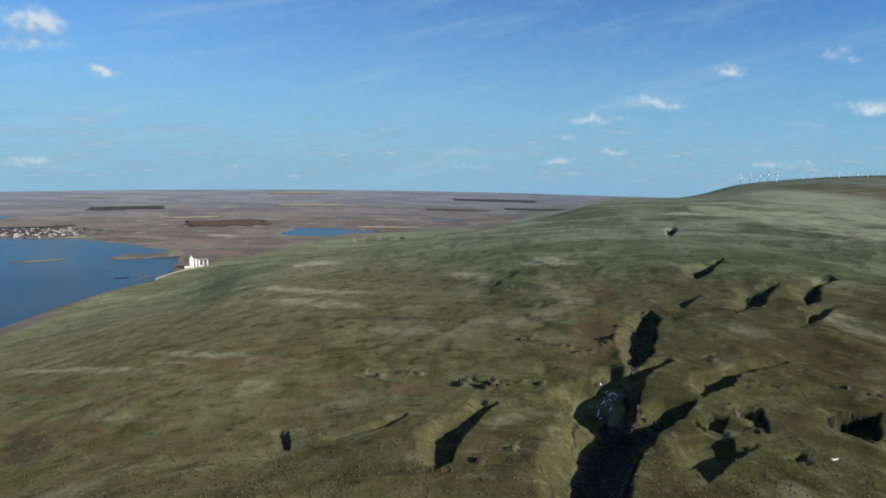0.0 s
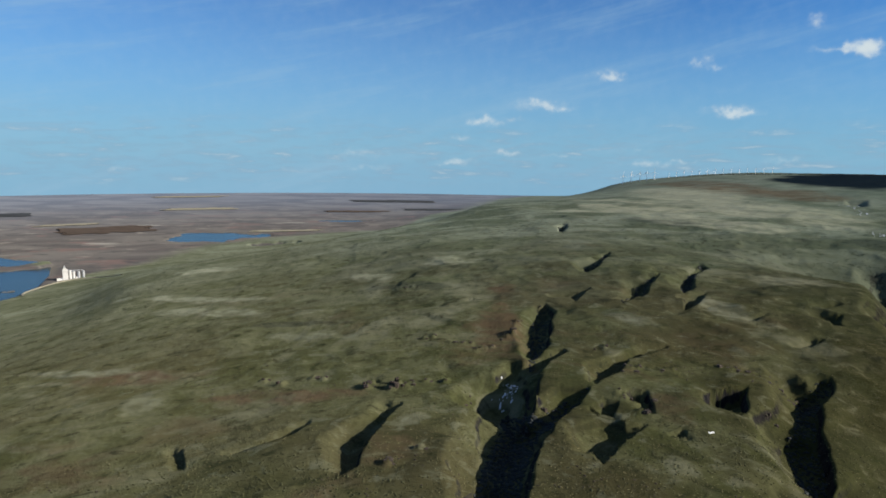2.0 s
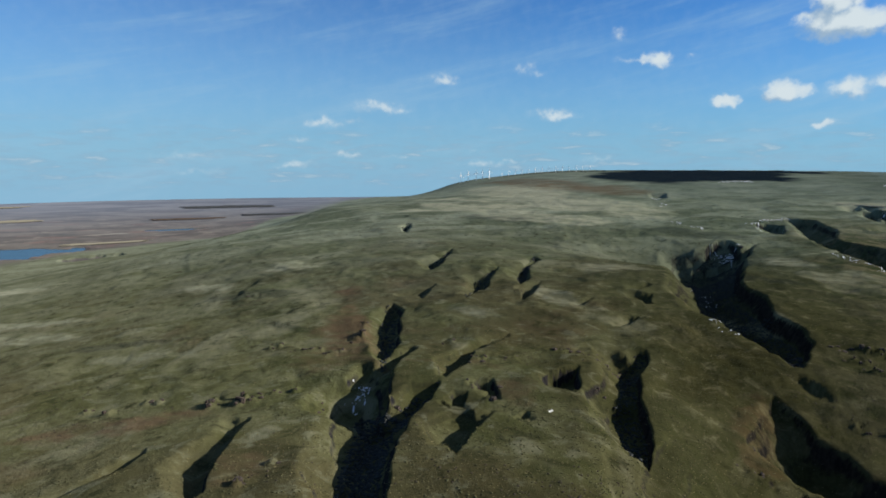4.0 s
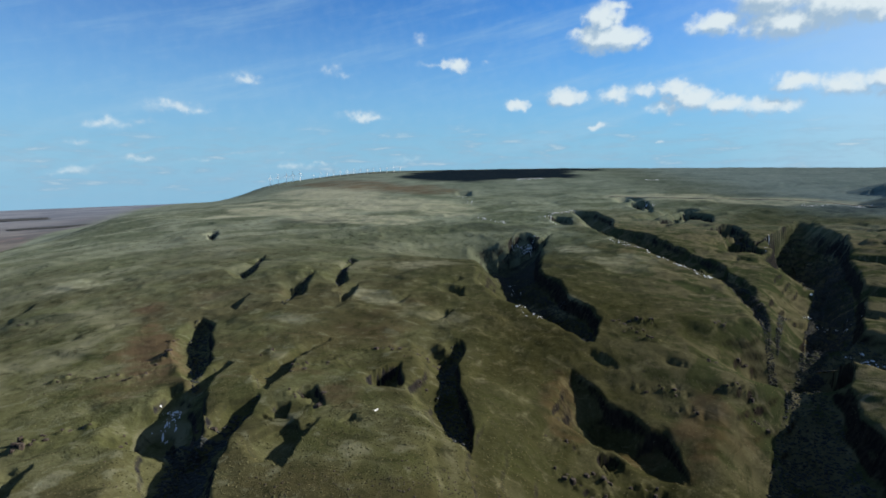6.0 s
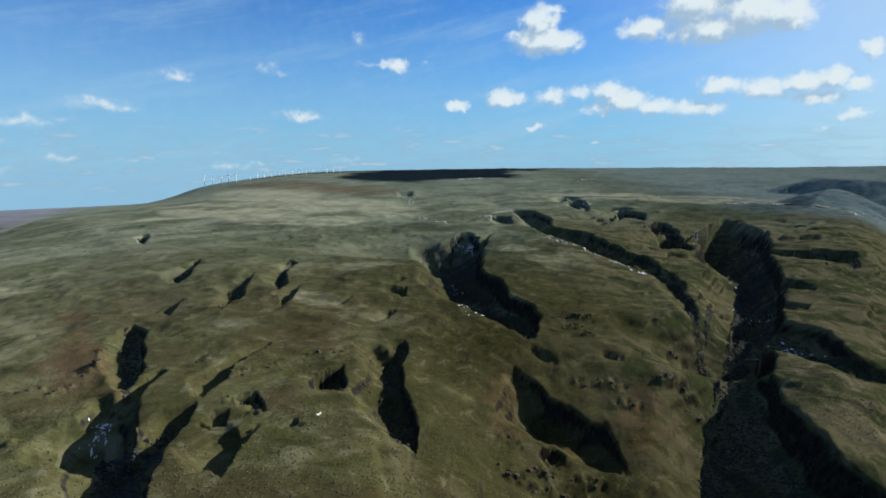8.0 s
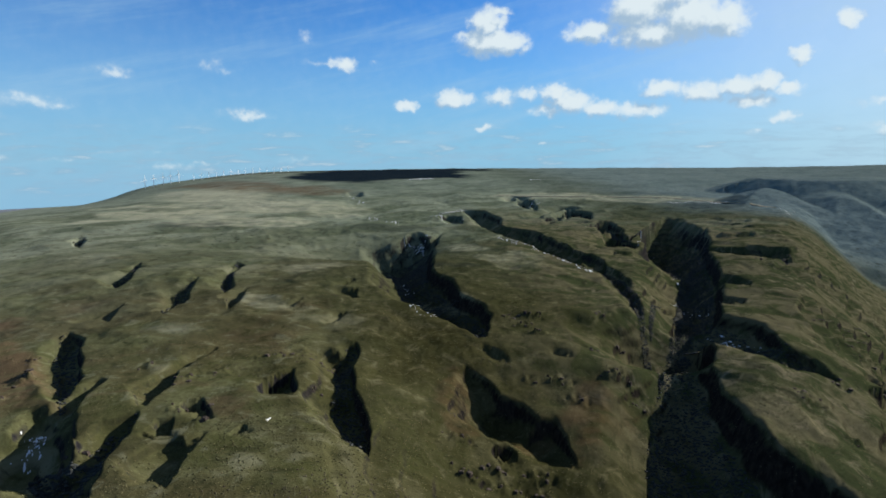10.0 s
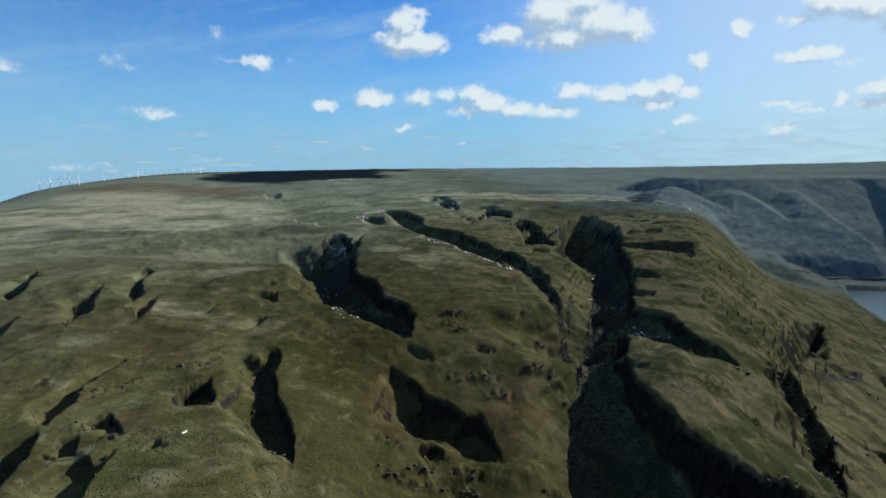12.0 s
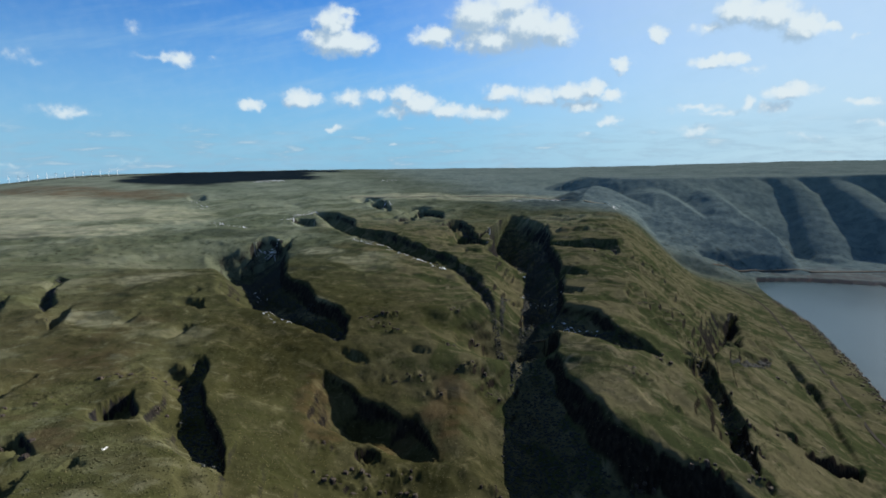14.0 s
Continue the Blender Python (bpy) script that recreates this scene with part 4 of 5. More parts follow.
patch("soil", 157, 256, 2, -12, 6, 9)
patch("soil", 370, 130, 11, -4, 21, 8)
patch("soil", 85, 375, 21, -3, 5, 22)
patch("soil", -116, 258, 26, -6, -8, 19)
patch("soil", -199, 306, 37, -14, -16, 26)
patch("soil", -143, 298, 20, -4, -7, 16)
# these two paint a cloud's shadow on the far plateau
patch("scrub_and_shade", 2844, 2699, 182, -628, 293, 276)
patch("scrub_and_shade", 2743, 2679, 241, -293, 236, 230)
patch("scrub_and_shade", 913, 841, 57, -77, 56, 51)
patch("scrub_and_shade", 702, 1162, 75, -80, 39, 63)
patch("scrub_and_shade", -215, 289, 21, -9, -22, 30)

patch("straw", 1183, 1914, 70, -314, 211, 340)
patch("straw", 810, 1453, 79, -152, 152, 271)
patch("straw", 1161, 1489, 157, -153, 156, 199)
patch("straw", 771, 1157, 133, -91, 57, 85)
patch("straw", 1134, 1251, 74, -61, 135, 148)
patch("soil", 1785, 2664, -10, -719, 297, 442)
patch("soil", 1750, 2040, 50, -165, 257, 299)
patch("straw", 1358, 348, -85, -107, 149, 39)
patch("straw", 1170, 211, 30, -41, 60, 11)
patch("straw", 2028, 1009, 115, -203, 137, 68)
patch("scrub_and_shade", 1989, 478, 34, -90, 174, 42)
patch("straw", 484, 379, -34, -76, 17, 14)
patch("straw", 1193, 768, 120, 7, 47, 31)
patch("straw", 460, 552, 44, -23, 28, 33)
patch("straw", 315, 443, 13, -36, 12, 17)
patch("straw", 326, 351, 17, -15, 9, 9)
patch("straw", -155, 685, 89, -83, -6, 31)
patch("straw", -26, 483, 41, -28, 0, 14)
patch("straw", -197, 468, 72, -45, -6, 15)
patch("straw", -213, 818, 110, -99, -7, 29)
# next three: the painted cloud shadow carried on to the skyline
patch("scrub_and_shade", 2790, 2940, 330, -313, 560, 590)
patch("scrub_and_shade", 3121, 2810, 287, -319, 483, 434)
patch("scrub_and_shade", 3624, 2832, 233, -299, 236, 184)
patch("soil", -210, 295, 47, -21, -29, 42)
patch("soil", -97, 214, 33, -5, -7, 15)
patch("soil", -266, 406, 72, -44, -15, 23)
patch("soil", -26, 332, 46, -11, -1, 19)
patch("soil", 134, 487, 18, 2, 28, 109)
patch("soil", 15, 231, 16, 0, 1, 18)
patch("soil", -151, 427, 55, -14, -6, 18)
patch("straw", 1365, 2162, 36, -396, 254, 401)
patch("straw", 949, 1843, 131, -167, 33, 64)
patch("straw", 737, 1528, 49, -154, 42, 85)
patch("straw", 1137, 1327, 82, -56, 24, 28)
patch("straw", 690, 410, 17, -51, 39, 23)
patch("straw", 1427, 307, -27, -119, 60, 13)
patch("straw", 773, 556, -1, -43, 43, 31)
patch("soil", 328, 139, 8, -12, 42, 17)
patch("soil", 285, 209, 12, -8, 33, 23)
patch("soil", 162, 264, 8, -7, 10, 16)
patch("soil", 116, 433, 15, -30, 13, 45)
patch("soil", 1138, 244, -1, -75, 32, 7)
patch("straw", 558, -49, 77, -29, 141, -10)
patch("straw", 861, -111, 99, -45, 211, -25)
patch("straw", 407, 28, 33, -20, 14, 1)
patch("straw", 366, 8, 26, -15, 10, 0)
patch("scrub_and_shade", 73, 642, 40, -27, 2, 18)
patch("scrub_and_shade", -48, 538, 48, -22, -1, 11)
patch("scrub_and_shade", 606, 447, 33, -28, 13, 9)
patch("scrub_and_shade", 837, 101, 219, -46, 47, 6)
patch("scrub_and_shade", 617, 62, 136, -27, 21, 2)


def cover(kind, x, y):
    """How far each spot is taken up by one cover, with frayed edges."""
    out = np.zeros(x.shape)
    for name, cx, cy, ax, ay, bx, by in PATCHES:
        if name != kind:
            continue
        det = ax * by - ay * bx
        reach = 1.8 * (abs(ax) + abs(bx) + abs(ay) + abs(by))
        if abs(det) < 1e-6:
            continue
        m = np.flatnonzero((abs(x - cx) < reach) & (abs(y - cy) < reach))
        dx, dy = x[m] - cx, y[m] - cy
        u, w = (dx * by - dy * bx) / det, (ax * dy - ay * dx) / det
        size = math.sqrt(abs(det))
        d = np.hypot(u, w) + (fractal(x[m], y[m], size * 0.8, 5, 131) - 0.5) * (0.7 if size > 200 else 1.7)
        if kind == "scrub_and_shade":
            # the large patches, painted cloud shadow, keep full strength
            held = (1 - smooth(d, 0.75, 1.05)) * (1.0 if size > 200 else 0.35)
        else:
            streaks = smooth(fractal(x[m] + y[m], (y[m] - x[m]) * 0.35, 4 + size * 0.12, 4, 137), 0.35, 0.6)
            held = (1 - smooth(d, 0.55, 1.15)) * (0.4 + 0.6 * streaks) * (0.55 if size < 25 else 1.0)
        if kind == "straw":
            held = held * (0.6 + 0.4 * smooth(np.hypot(x[m], y[m]), 700.0, 1100.0))
        out[m] = np.maximum(out[m], held)
    return out


def build_ground():
    bearings = np.concatenate([np.arange(-113, 48, 0.14), np.arange(49, 246.5, 3.0)])
    radii = np.concatenate([[0.01, 40, 80, 110], np.exp(np.linspace(math.log(130), math.log(4960), 540))])
    nb, nr = len(bearings), len(radii)
    b, r = np.meshgrid(np.radians(bearings), radii, indexing="ij")
    x, y = (-np.sin(b) * r).ravel() + 0.4, (np.cos(b) * r).ravel()
    z = relief(x, y)
    i, j = np.meshgrid(np.arange(nb), np.arange(nr - 1), indexing="ij")
    k = (i + 1) % nb
    quads = np.stack([i * nr + j, k * nr + j, k * nr + j + 1, i * nr + j + 1], -1).reshape(-1, 4)[:, ::-1]
    me = bpy.data.meshes.new("ground")
    me.vertices.add(len(x))
    me.vertices.foreach_set("co", np.stack([x, y, z], -1).ravel())
    me.loops.add(quads.size)
    me.loops.foreach_set("vertex_index", quads.ravel().astype(np.int32))
    me.polygons.add(len(quads))
    me.polygons.foreach_set("loop_start", np.arange(0, quads.size, 4, dtype=np.int32))
    me.polygons.foreach_set("use_smooth", np.ones(len(quads), bool))
    me.update(calc_edges=True)
    for kind in ("straw", "soil", "scrub_and_shade"):
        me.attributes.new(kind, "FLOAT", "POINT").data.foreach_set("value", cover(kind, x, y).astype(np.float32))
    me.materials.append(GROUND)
    return tagged(new("ground", me), "dry olive-brown grassland cut by basalt gullies", "ground", kind="structure")


ground = build_ground()


def ground_z(x, y):
    return float(relief(np.array([x], float), np.array([y], float))[0])


def sheet(name, ring, z, material):
    bm = bmesh.new()
    bm.faces.new([bm.verts.new((x, y, z)) for x, y in ring])
    me = bpy.data.meshes.new(name)
    bm.to_mesh(me)
    bm.free()
    me.materials.append(material)
    return new(name, me)


lake = sheet("water", [(3800 * math.cos(a * math.tau / 96), 3800 * math.sin(a * math.tau / 96)) for a in range(96)], 0.0, WATER)
tagged(lake, "calm blue lake behind the grassy shore", "water", kind="structure")

# ---- things ----
def part(name, bm, material, parent, label="", shade=False):
    me = bpy.data.meshes.new(name)
    bm.to_mesh(me)
    bm.free()
    me.materials.append(material)
    if shade:
        me.polygons.foreach_set("use_smooth", np.ones(len(me.polygons), bool))
    ob = new(name, me)
    ob.parent = parent
    return tagged(ob, label)


def empty(name, x, y, z, turn=0.0):
    ob = new(name)
    ob.empty_display_size = 1.0
    ob.matrix_world = pose(x, y, z, 0, 0, turn)
    return ob


def tube(bm, rings, sides=12, cap=True):
    """Rings of (x, y, z, radius) joined into a tapered tube that stands upright."""
    loops = []
    for x, y, z, r in rings:
        loops.append([bm.verts.new((x + r * math.cos(k * math.tau / sides), y + r * math.sin(k * math.tau / sides), z)) for k in range(sides)])
    for a, b in zip(loops[:-1], loops[1:]):
        for k in range(sides):
            bm.faces.new((a[k], a[(k + 1) % sides], b[(k + 1) % sides], b[k]))
    if cap:
        bm.faces.new(loops[-1])
        bm.faces.new(loops[0][::-1])
    return bm


def block(bm, x0, x1, y0, y1, z0, z1):
    m = Matrix.Translation(((x0 + x1) / 2, (y0 + y1) / 2, (z0 + z1) / 2)) @ Matrix.Diagonal((x1 - x0, y1 - y0, z1 - z0, 1))
    bmesh.ops.create_cube(bm, size=1.0, matrix=m)
    return bm


def heights(x, y):
    return relief(np.asarray(x, float).copy(), np.asarray(y, float).copy())


def drape(name, x, y, across, along, turn, material, lift, seed, grid=(14, 8)):
    """A thin uneven patch that lies on the ground."""
    u, w = np.meshgrid(np.linspace(-1, 1, grid[0]), np.linspace(-1, 1, grid[1]), indexing="ij")
    k = 1 / np.maximum(1.0, (abs(u) ** 4 + abs(w) ** 4) ** 0.25)
    wob = 0.5 + 1.0 * fractal(u * 3 + seed * 7, w * 1.5, 1.0, 4, seed)
    px, py = u * k * wob * across, w * k * wob * along
    c, s = math.cos(radians(turn)), math.sin(radians(turn))
    gx, gy = x + c * px - s * py, y + s * px + c * py
    gz = heights(gx.ravel(), gy.ravel()).reshape(gx.shape) + lift
    me = bpy.data.meshes.new(name)
    n0, n1 = grid
    top = np.stack([gx, gy, gz], -1).reshape(-1, 3)
    quads = [(i * n1 + j, (i + 1) * n1 + j, (i + 1) * n1 + j + 1, i * n1 + j + 1) for i in range(n0 - 1) for j in range(n1 - 1)]
    me.from_pydata(top.tolist(), [], quads)
    me.polygons.foreach_set("use_smooth", np.ones(len(quads), bool))
    me.materials.append(material)
    return new(name, me)


def ribbon(name, line, width, material, lift=0.5, step=9.0):
    """A road or bank that follows the ground along a line."""
    pts = []
    for (ax, ay), (bx, by) in zip(line[:-1], line[1:]):
        n = max(2, int(math.hypot(bx - ax, by - ay) / step))
        pts += [(ax + (bx - ax) * k / n, ay + (by - ay) * k / n) for k in range(n)]
    pts.append(line[-1])
    p = np.array(pts, float)
    for _ in range(6):
        p[1:-1] = (p[:-2] + 2 * p[1:-1] + p[2:]) / 4
    d = np.gradient(p, axis=0)
    d /= np.linalg.norm(d, axis=1)[:, None] + 1e-9
    side = np.stack([-d[:, 1], d[:, 0]], -1) * width / 2
    z = np.maximum(heights(p[:, 0], p[:, 1]), 0.2)
    for _ in range(4):
        z[1:-1] = (z[:-2] + 2 * z[1:-1] + z[2:]) / 4
    rows = []
    for k, drop in ((-1.5, 2.2), (-1.0, 0.0), (1.0, 0.0), (1.5, 2.2)):
        q = p + side * k
        rows.append(np.column_stack([q, z + lift - drop]))
    me = bpy.data.meshes.new(name)
    n = len(p)
    me.from_pydata(np.concatenate(rows).tolist(), [], [(a * n + i, a * n + i + 1, (a + 1) * n + i + 1, (a + 1) * n + i) for a in range(3) for i in range(n - 1)])
    me.materials.append(material)
    return new(name, me)


def at(bearing, r):
    b = radians(bearing)
    return -math.sin(b) * r, math.cos(b) * r


def wind_turbine():
    base = empty("wind_turbine", 0, 0, 0)
    part("tower", tube(bmesh.new(), [(0, 0, -3, 2.4), (0, 0, 20, 2.1), (0, 0, 58, 1.3)], 14), WHITE, base, shade=True)
    nac = bmesh.new()
    block(nac, -1.6, 1.6, -3.5, 4.5, 57.5, 61.0)
    bmesh.ops.bevel(nac, geom=nac.edges[:], offset=0.5, segments=2, affect="EDGES")
    part("nacelle", nac, WHITE, base)
    hub = bmesh.new()
    bmesh.ops.create_uvsphere(hub, u_segments=12, v_segments=8, radius=1.7, matrix=Matrix.Translation((0, -4.3, 59.3)))
    rotor = part("rotor_hub", hub, WHITE, base, shade=True)
    for k in range(3):
        bm = bmesh.new()
        rows = [(1.0, 0.9, 0.5), (5.0, 1.5, 0.45), (14.0, 1.1, 0.3), (24.0, 0.7, 0.2), (31.0, 0.25, 0.08)]
        loops = [[bm.verts.new((sx * w, sy * d, h)) for sx, sy in ((-1, 0), (0, -1), (1.2, 0), (0, 1))] for h, w, d in rows]
        for a, b in zip(loops[:-1], loops[1:]):
            for q in range(4):
                bm.faces.new((a[q], a[(q + 1) % 4], b[(q + 1) % 4], b[q]))
        bm.faces.new(loops[-1])
        bm.faces.new(loops[0][::-1])
        bm.transform(Matrix.Translation((0, -4.6, 59.3)) @ Matrix.Rotation(math.tau * k / 3, 4, "Y"))
        part("blade", bm, WHITE, rotor)
    return tagged(base, "tall white three-bladed wind turbine on a grassy ridge", "wind turbine", "wind farm on the ridge")


SPOTS = [(-26.12, 4540), (-26.81, 4540), (-27.56, 4540), (-28.15, 4540), (-28.8, 4540)]
SPOTS += [(-30.0 - 0.62 * k, 4700 + 60 * math.sin(k * 2.1)) for k in range(14)]
first = wind_turbine()
for k, (b, r) in enumerate(SPOTS):
    x, y = at(b, r)
    m = pose(x, y, ground_z(x, y), 0, 0, b + random.uniform(-25, 25))
    t = first if k == 0 else copy_thing(first, m)
    size = 0.98 if k < 5 else 0.58
    t.matrix_world = m @ Matrix.Diagonal((size, size, size, 1))


# ---- grain elevator on the lake shore ----
def grain_elevator(x, y, turn):
    z = max(ground_z(x, y), 1.0)
    base = empty("grain_elevator", x, y, z, turn)
    base.matrix_world = base.matrix_world @ Matrix.Diagonal((0.75, 0.75, 0.72, 1))
    bm = bmesh.new()
    block(bm, -14, 1.5, -7, 7, -6, 34)
    bmesh.ops.bevel(bm, geom=bm.edges[:], offset=0.6, segments=2, affect="EDGES")
    house = part("headhouse", bm, CONCRETE, base)
    part("roof_cabin", block(bmesh.new(), -11, -3, -4, 4, 33.8, 40), CONCRETE, house)
    part("leg_tower", block(bmesh.new(), -9, -6.4, -1.4, 1.4, 39.8, 47), STEEL, house)
    for k in range(6):
        part("window", block(bmesh.new(), -13 + 2.6 * k, -12 + 2.6 * k, -7.12, -6.98, 26, 29), ROOFING, house)
    for k, (sx, sy, r, h) in enumerate(((7, 0, 4.2, 30), (17, 2, 4.2, 25), (31, 0, 4.0, 23), (44, 1, 4.0, 25))):
        silo = part("silo", tube(bmesh.new(), [(sx, sy, -6, r), (sx, sy, h, r)], 24), CONCRETE if k < 2 else STEEL, base, shade=False)
        part("silo_roof", tube(bmesh.new(), [(sx, sy, h + 0.02, r + 0.3), (sx, sy, h + 2.4, 0.8)], 24), STEEL, silo)
    part("gallery", block(bmesh.new(), 2, 44, -0.8, 0.8, 28.6, 30.2), STEEL, base)
    part("storage_shed", block(bmesh.new(), -30, -14.4, -5, 6, -6, 5), SIDING, base)
    part("loading_shed", block(bmesh.new(), 22, 27, -4, 5, -6, 6), SIDING, base)
    return tagged(base, "white concrete grain elevator with round silos by the lake", "grain elevator")


ex, ey = at(22.9, 1690)
grain_elevator(ex, ey, 22.9)
bank = ribbon("wharf_bank", [at(19.0, 1560), at(21.0, 1640), at(22.8, 1672), at(24.3, 1640), at(25.6, 1590), at(26.2, 1560), at(26.0, 1525)], 3.6, STUBBLE, 1.5)
tagged(bank, "pale stony wharf bank curving along the lake shore", "wharf")
tagged(drape("floating_dock", *at(27.2, 1600), 26, 3, 40, CONCRETE, 1.5, 5), "pale narrow dock in the lake", "dock")


# ---- the town on the far shore ----
def house(w, d, h, roof, wall_material):
    base = empty("house", 0, 0, 0)
    part("wall", block(bmesh.new(), -w / 2, w / 2, -d / 2, d / 2, -2, h), wall_material, base)
    bm = bmesh.new()
    e = 0.5
    a = [bm.verts.new(v) for v in ((-w / 2 - e, -d / 2 - e, h), (w / 2 + e, -d / 2 - e, h), (w / 2 + e, d / 2 + e, h), (-w / 2 - e, d / 2 + e, h), (-w / 2 - e, 0, h + roof), (w / 2 + e, 0, h + roof))]
    for q in ((0, 1, 5, 4), (2, 3, 4, 5), (1, 2, 5), (3, 0, 4), (3, 2, 1, 0)):
        bm.faces.new([a[k] for k in q])
    part("roof", bm, ROOFING, base)
    win = part("window", block(bmesh.new(), -w / 4 - 0.9, -w / 4 + 0.9, -d / 2 - 0.1, -d / 2 + 0.02, 1.2, 2.8), ROOFING, base)
    part("window", block(bmesh.new(), w / 4 - 0.9, w / 4 + 0.9, -d / 2 - 0.1, -d / 2 + 0.02, 1.2, 2.8), ROOFING, base)
    part("door", block(bmesh.new(), -0.6, 0.6, -d / 2 - 0.08, -d / 2 + 0.02, 0, 2.1), SCRUB, base)
    return tagged(base, "small pale house with a grey gable roof in the lakeside town", "house", "houses of the lakeside town")


kinds = [house(9, 6, 2.6, 2.0, PLASTER), house(13, 7, 3.4, 1.8, PLASTER), house(8, 5, 2.4, 1.8, PLASTER)]
rng = random.Random(4)
count = 0
while count < 70:
    b = rng.uniform(31.7, 38.0)
    x, y = at(b, rng.uniform(2470, 2740))
    z = ground_z(x, y)
    if z < 0.8:
        continue
    m = pose(x, y, z, 0, 0, rng.uniform(0, 180))
    if count < 3:
        kinds[count].matrix_world = m
    else:
        copy_thing(kinds[rng.randrange(3)], m)
    count += 1
for b, r, w in ((36.6, 2570, 60), (31.7, 2440, 34)):
    tagged(drape("gravel_beach", *at(b, r), w, 9, b, STUBBLE, 1.2, int(b)), "pale gravel beach at the lake's edge", "beach")

# ---- fields of the plain ----
def field(bearing, r, across, along, material, label, seed):
    x, y = at(bearing, r)
    tagged(drape("field", x, y, across, along, bearing, material, 1.2 + r / 2500, seed, (24, 10)), label, "field")


field(20.2, 2710, 170, 105, PLOUGHED, "dark ploughed field on the plain", 1)
field(12.5, 3560, 190, 60, STUBBLE, "pale stubble field on the plain", 2)
field(28.0, 3500, 150, 90, SCRUB, "dark scrubby strip on the plain", 3)
field(13.0, 4550, 210, 60, STUBBLE, "pale stubble field near the horizon", 4)
field(30.5, 4300, 160, 40, STUBBLE, "pale stubble field near the horizon", 6)
field(-4.5, 4100, 260, 90, SCRUB, "dark scrub on the distant plain", 7)
field(-8.5, 3500, 170, 50, SCRUB, "dark scrub on the distant plain", 8)
field(5.0, 2520, 140, 26, STUBBLE, "pale sandy strip beside the ponds", 9)
field(22.5, 2960, 120, 28, STUBBLE, "pale bare ground on the plain", 11)
field(34.0, 2790, 120, 30, SCRUB, "dark tree belt beyond the town", 12)
field(-1.0, 3350, 170, 40, PLOUGHED, "reddish ploughed field on the plain", 13)

# ---- roads ----
tagged(ribbon("shore_road", [(1735, -24), (1769, -46), (1798, -79), (1826, -128), (1855, -195), (1877, -264), (1917, -355), (1958, -452), (1990, -571)], 9, GRAVEL, 2.0), "pale gravel road round the head of the bay", "road")
tagged(ribbon("railway_bank", [(1560, -40), (1450, -92), (1290, -128), (1120, -138), (950, -150), (800, -152), (690, -158), (560, -170)], 3.0, TRACK, 0.7), "narrow gravel track along the river slope", "road")

tagged(ribbon("plateau_road", [(1923, 1215), (1913, 1064), (2048, 927), (2122, 743), (2113, 582), (2032, 421), (1906, 289)], 8, STUBBLE, 1.5, 25.0), "pale gravel road along the edge of the plateau", "road")

# ---- snow left in the shade ----
def snow(start, end, count):
    """Scraps of old snow strewn along one hollow."""
    g = np.random.RandomState(int(abs(start[0] * 7 + start[1])) % 9973)
    dx, dy = end[0] - start[0], end[1] - start[1]
    far = math.hypot((start[0] + end[0]) / 2, (start[1] + end[1]) / 2)
    turn = math.atan2(dy, dx)
    n = int(count * 1.6)
    t = g.uniform(0, 1, n)
    off = g.normal(0, 1.0 + far * 0.005, n)
    cx, cy = start[0] + dx * t - math.sin(turn) * off, start[1] + dy * t + math.cos(turn) * off
    size = g.uniform(0.2, 1.0, n) ** 2 * (0.4 + far / 620)
    ang = np.arange(9) * math.tau / 9
    rad = size[:, None] * g.uniform(0.45, 1.25, (n, 9))
    u, w = 1.8 * rad * np.cos(ang), 0.8 * rad * np.sin(ang)
    vx, vy = cx[:, None] + math.cos(turn) * u - math.sin(turn) * w, cy[:, None] + math.sin(turn) * u + math.cos(turn) * w
    vz = heights(vx.ravel(), vy.ravel()).reshape(vx.shape) + 0.2 + far * 0.0003
    me = bpy.data.meshes.new("snow_patch")
    me.from_pydata(np.stack([vx, vy, vz], -1).reshape(-1, 3).tolist(), [], [tuple(range(9 * k, 9 * k + 9)) for k in range(n)])
    me.materials.append(SNOW)
    tagged(new("snow_patch", me), "scraps of old snow lying in a shaded gully", "snow", kind="stuff")


snow((1132, 900), (1274, 970), 30)
snow((1274, 970), (1363, 970), 40)
snow((1101, 855), (1137, 817), 20)
snow((912, 573), (806, 430), 40)
snow((806, 430), (716, 313), 60)
snow((846, 741), (860, 705), 26)
snow((833, 710), (849, 691), 20)
snow((626, 559), (526, 453), 40)
snow((392, 338), (383, 305), 16)
snow((102, 334), (89, 313), 40)
snow((1052, 1056), (980, 878), 40)
snow((1588, 1678), (1369, 1373), 30)
snow((1905, 1112), (1672, 908), 26)
snow((2551, 2217), (2677, 2165), 50)
snow((2801, 1574), (2881, 1537), 20)
snow((1053, 365), (1298, 434), 24)
snow((837, 246), (931, 255), 20)
snow((732, 215), (734, 208), 12)
snow((723, 196), (678, 150), 14)
snow((549, 126), (530, 81), 20)
snow((1976, 611), (2054, 444), 50)
snow((1920, 265), (1757, 231), 14)
snow((2562, 2229), (2666, 2104), 40)


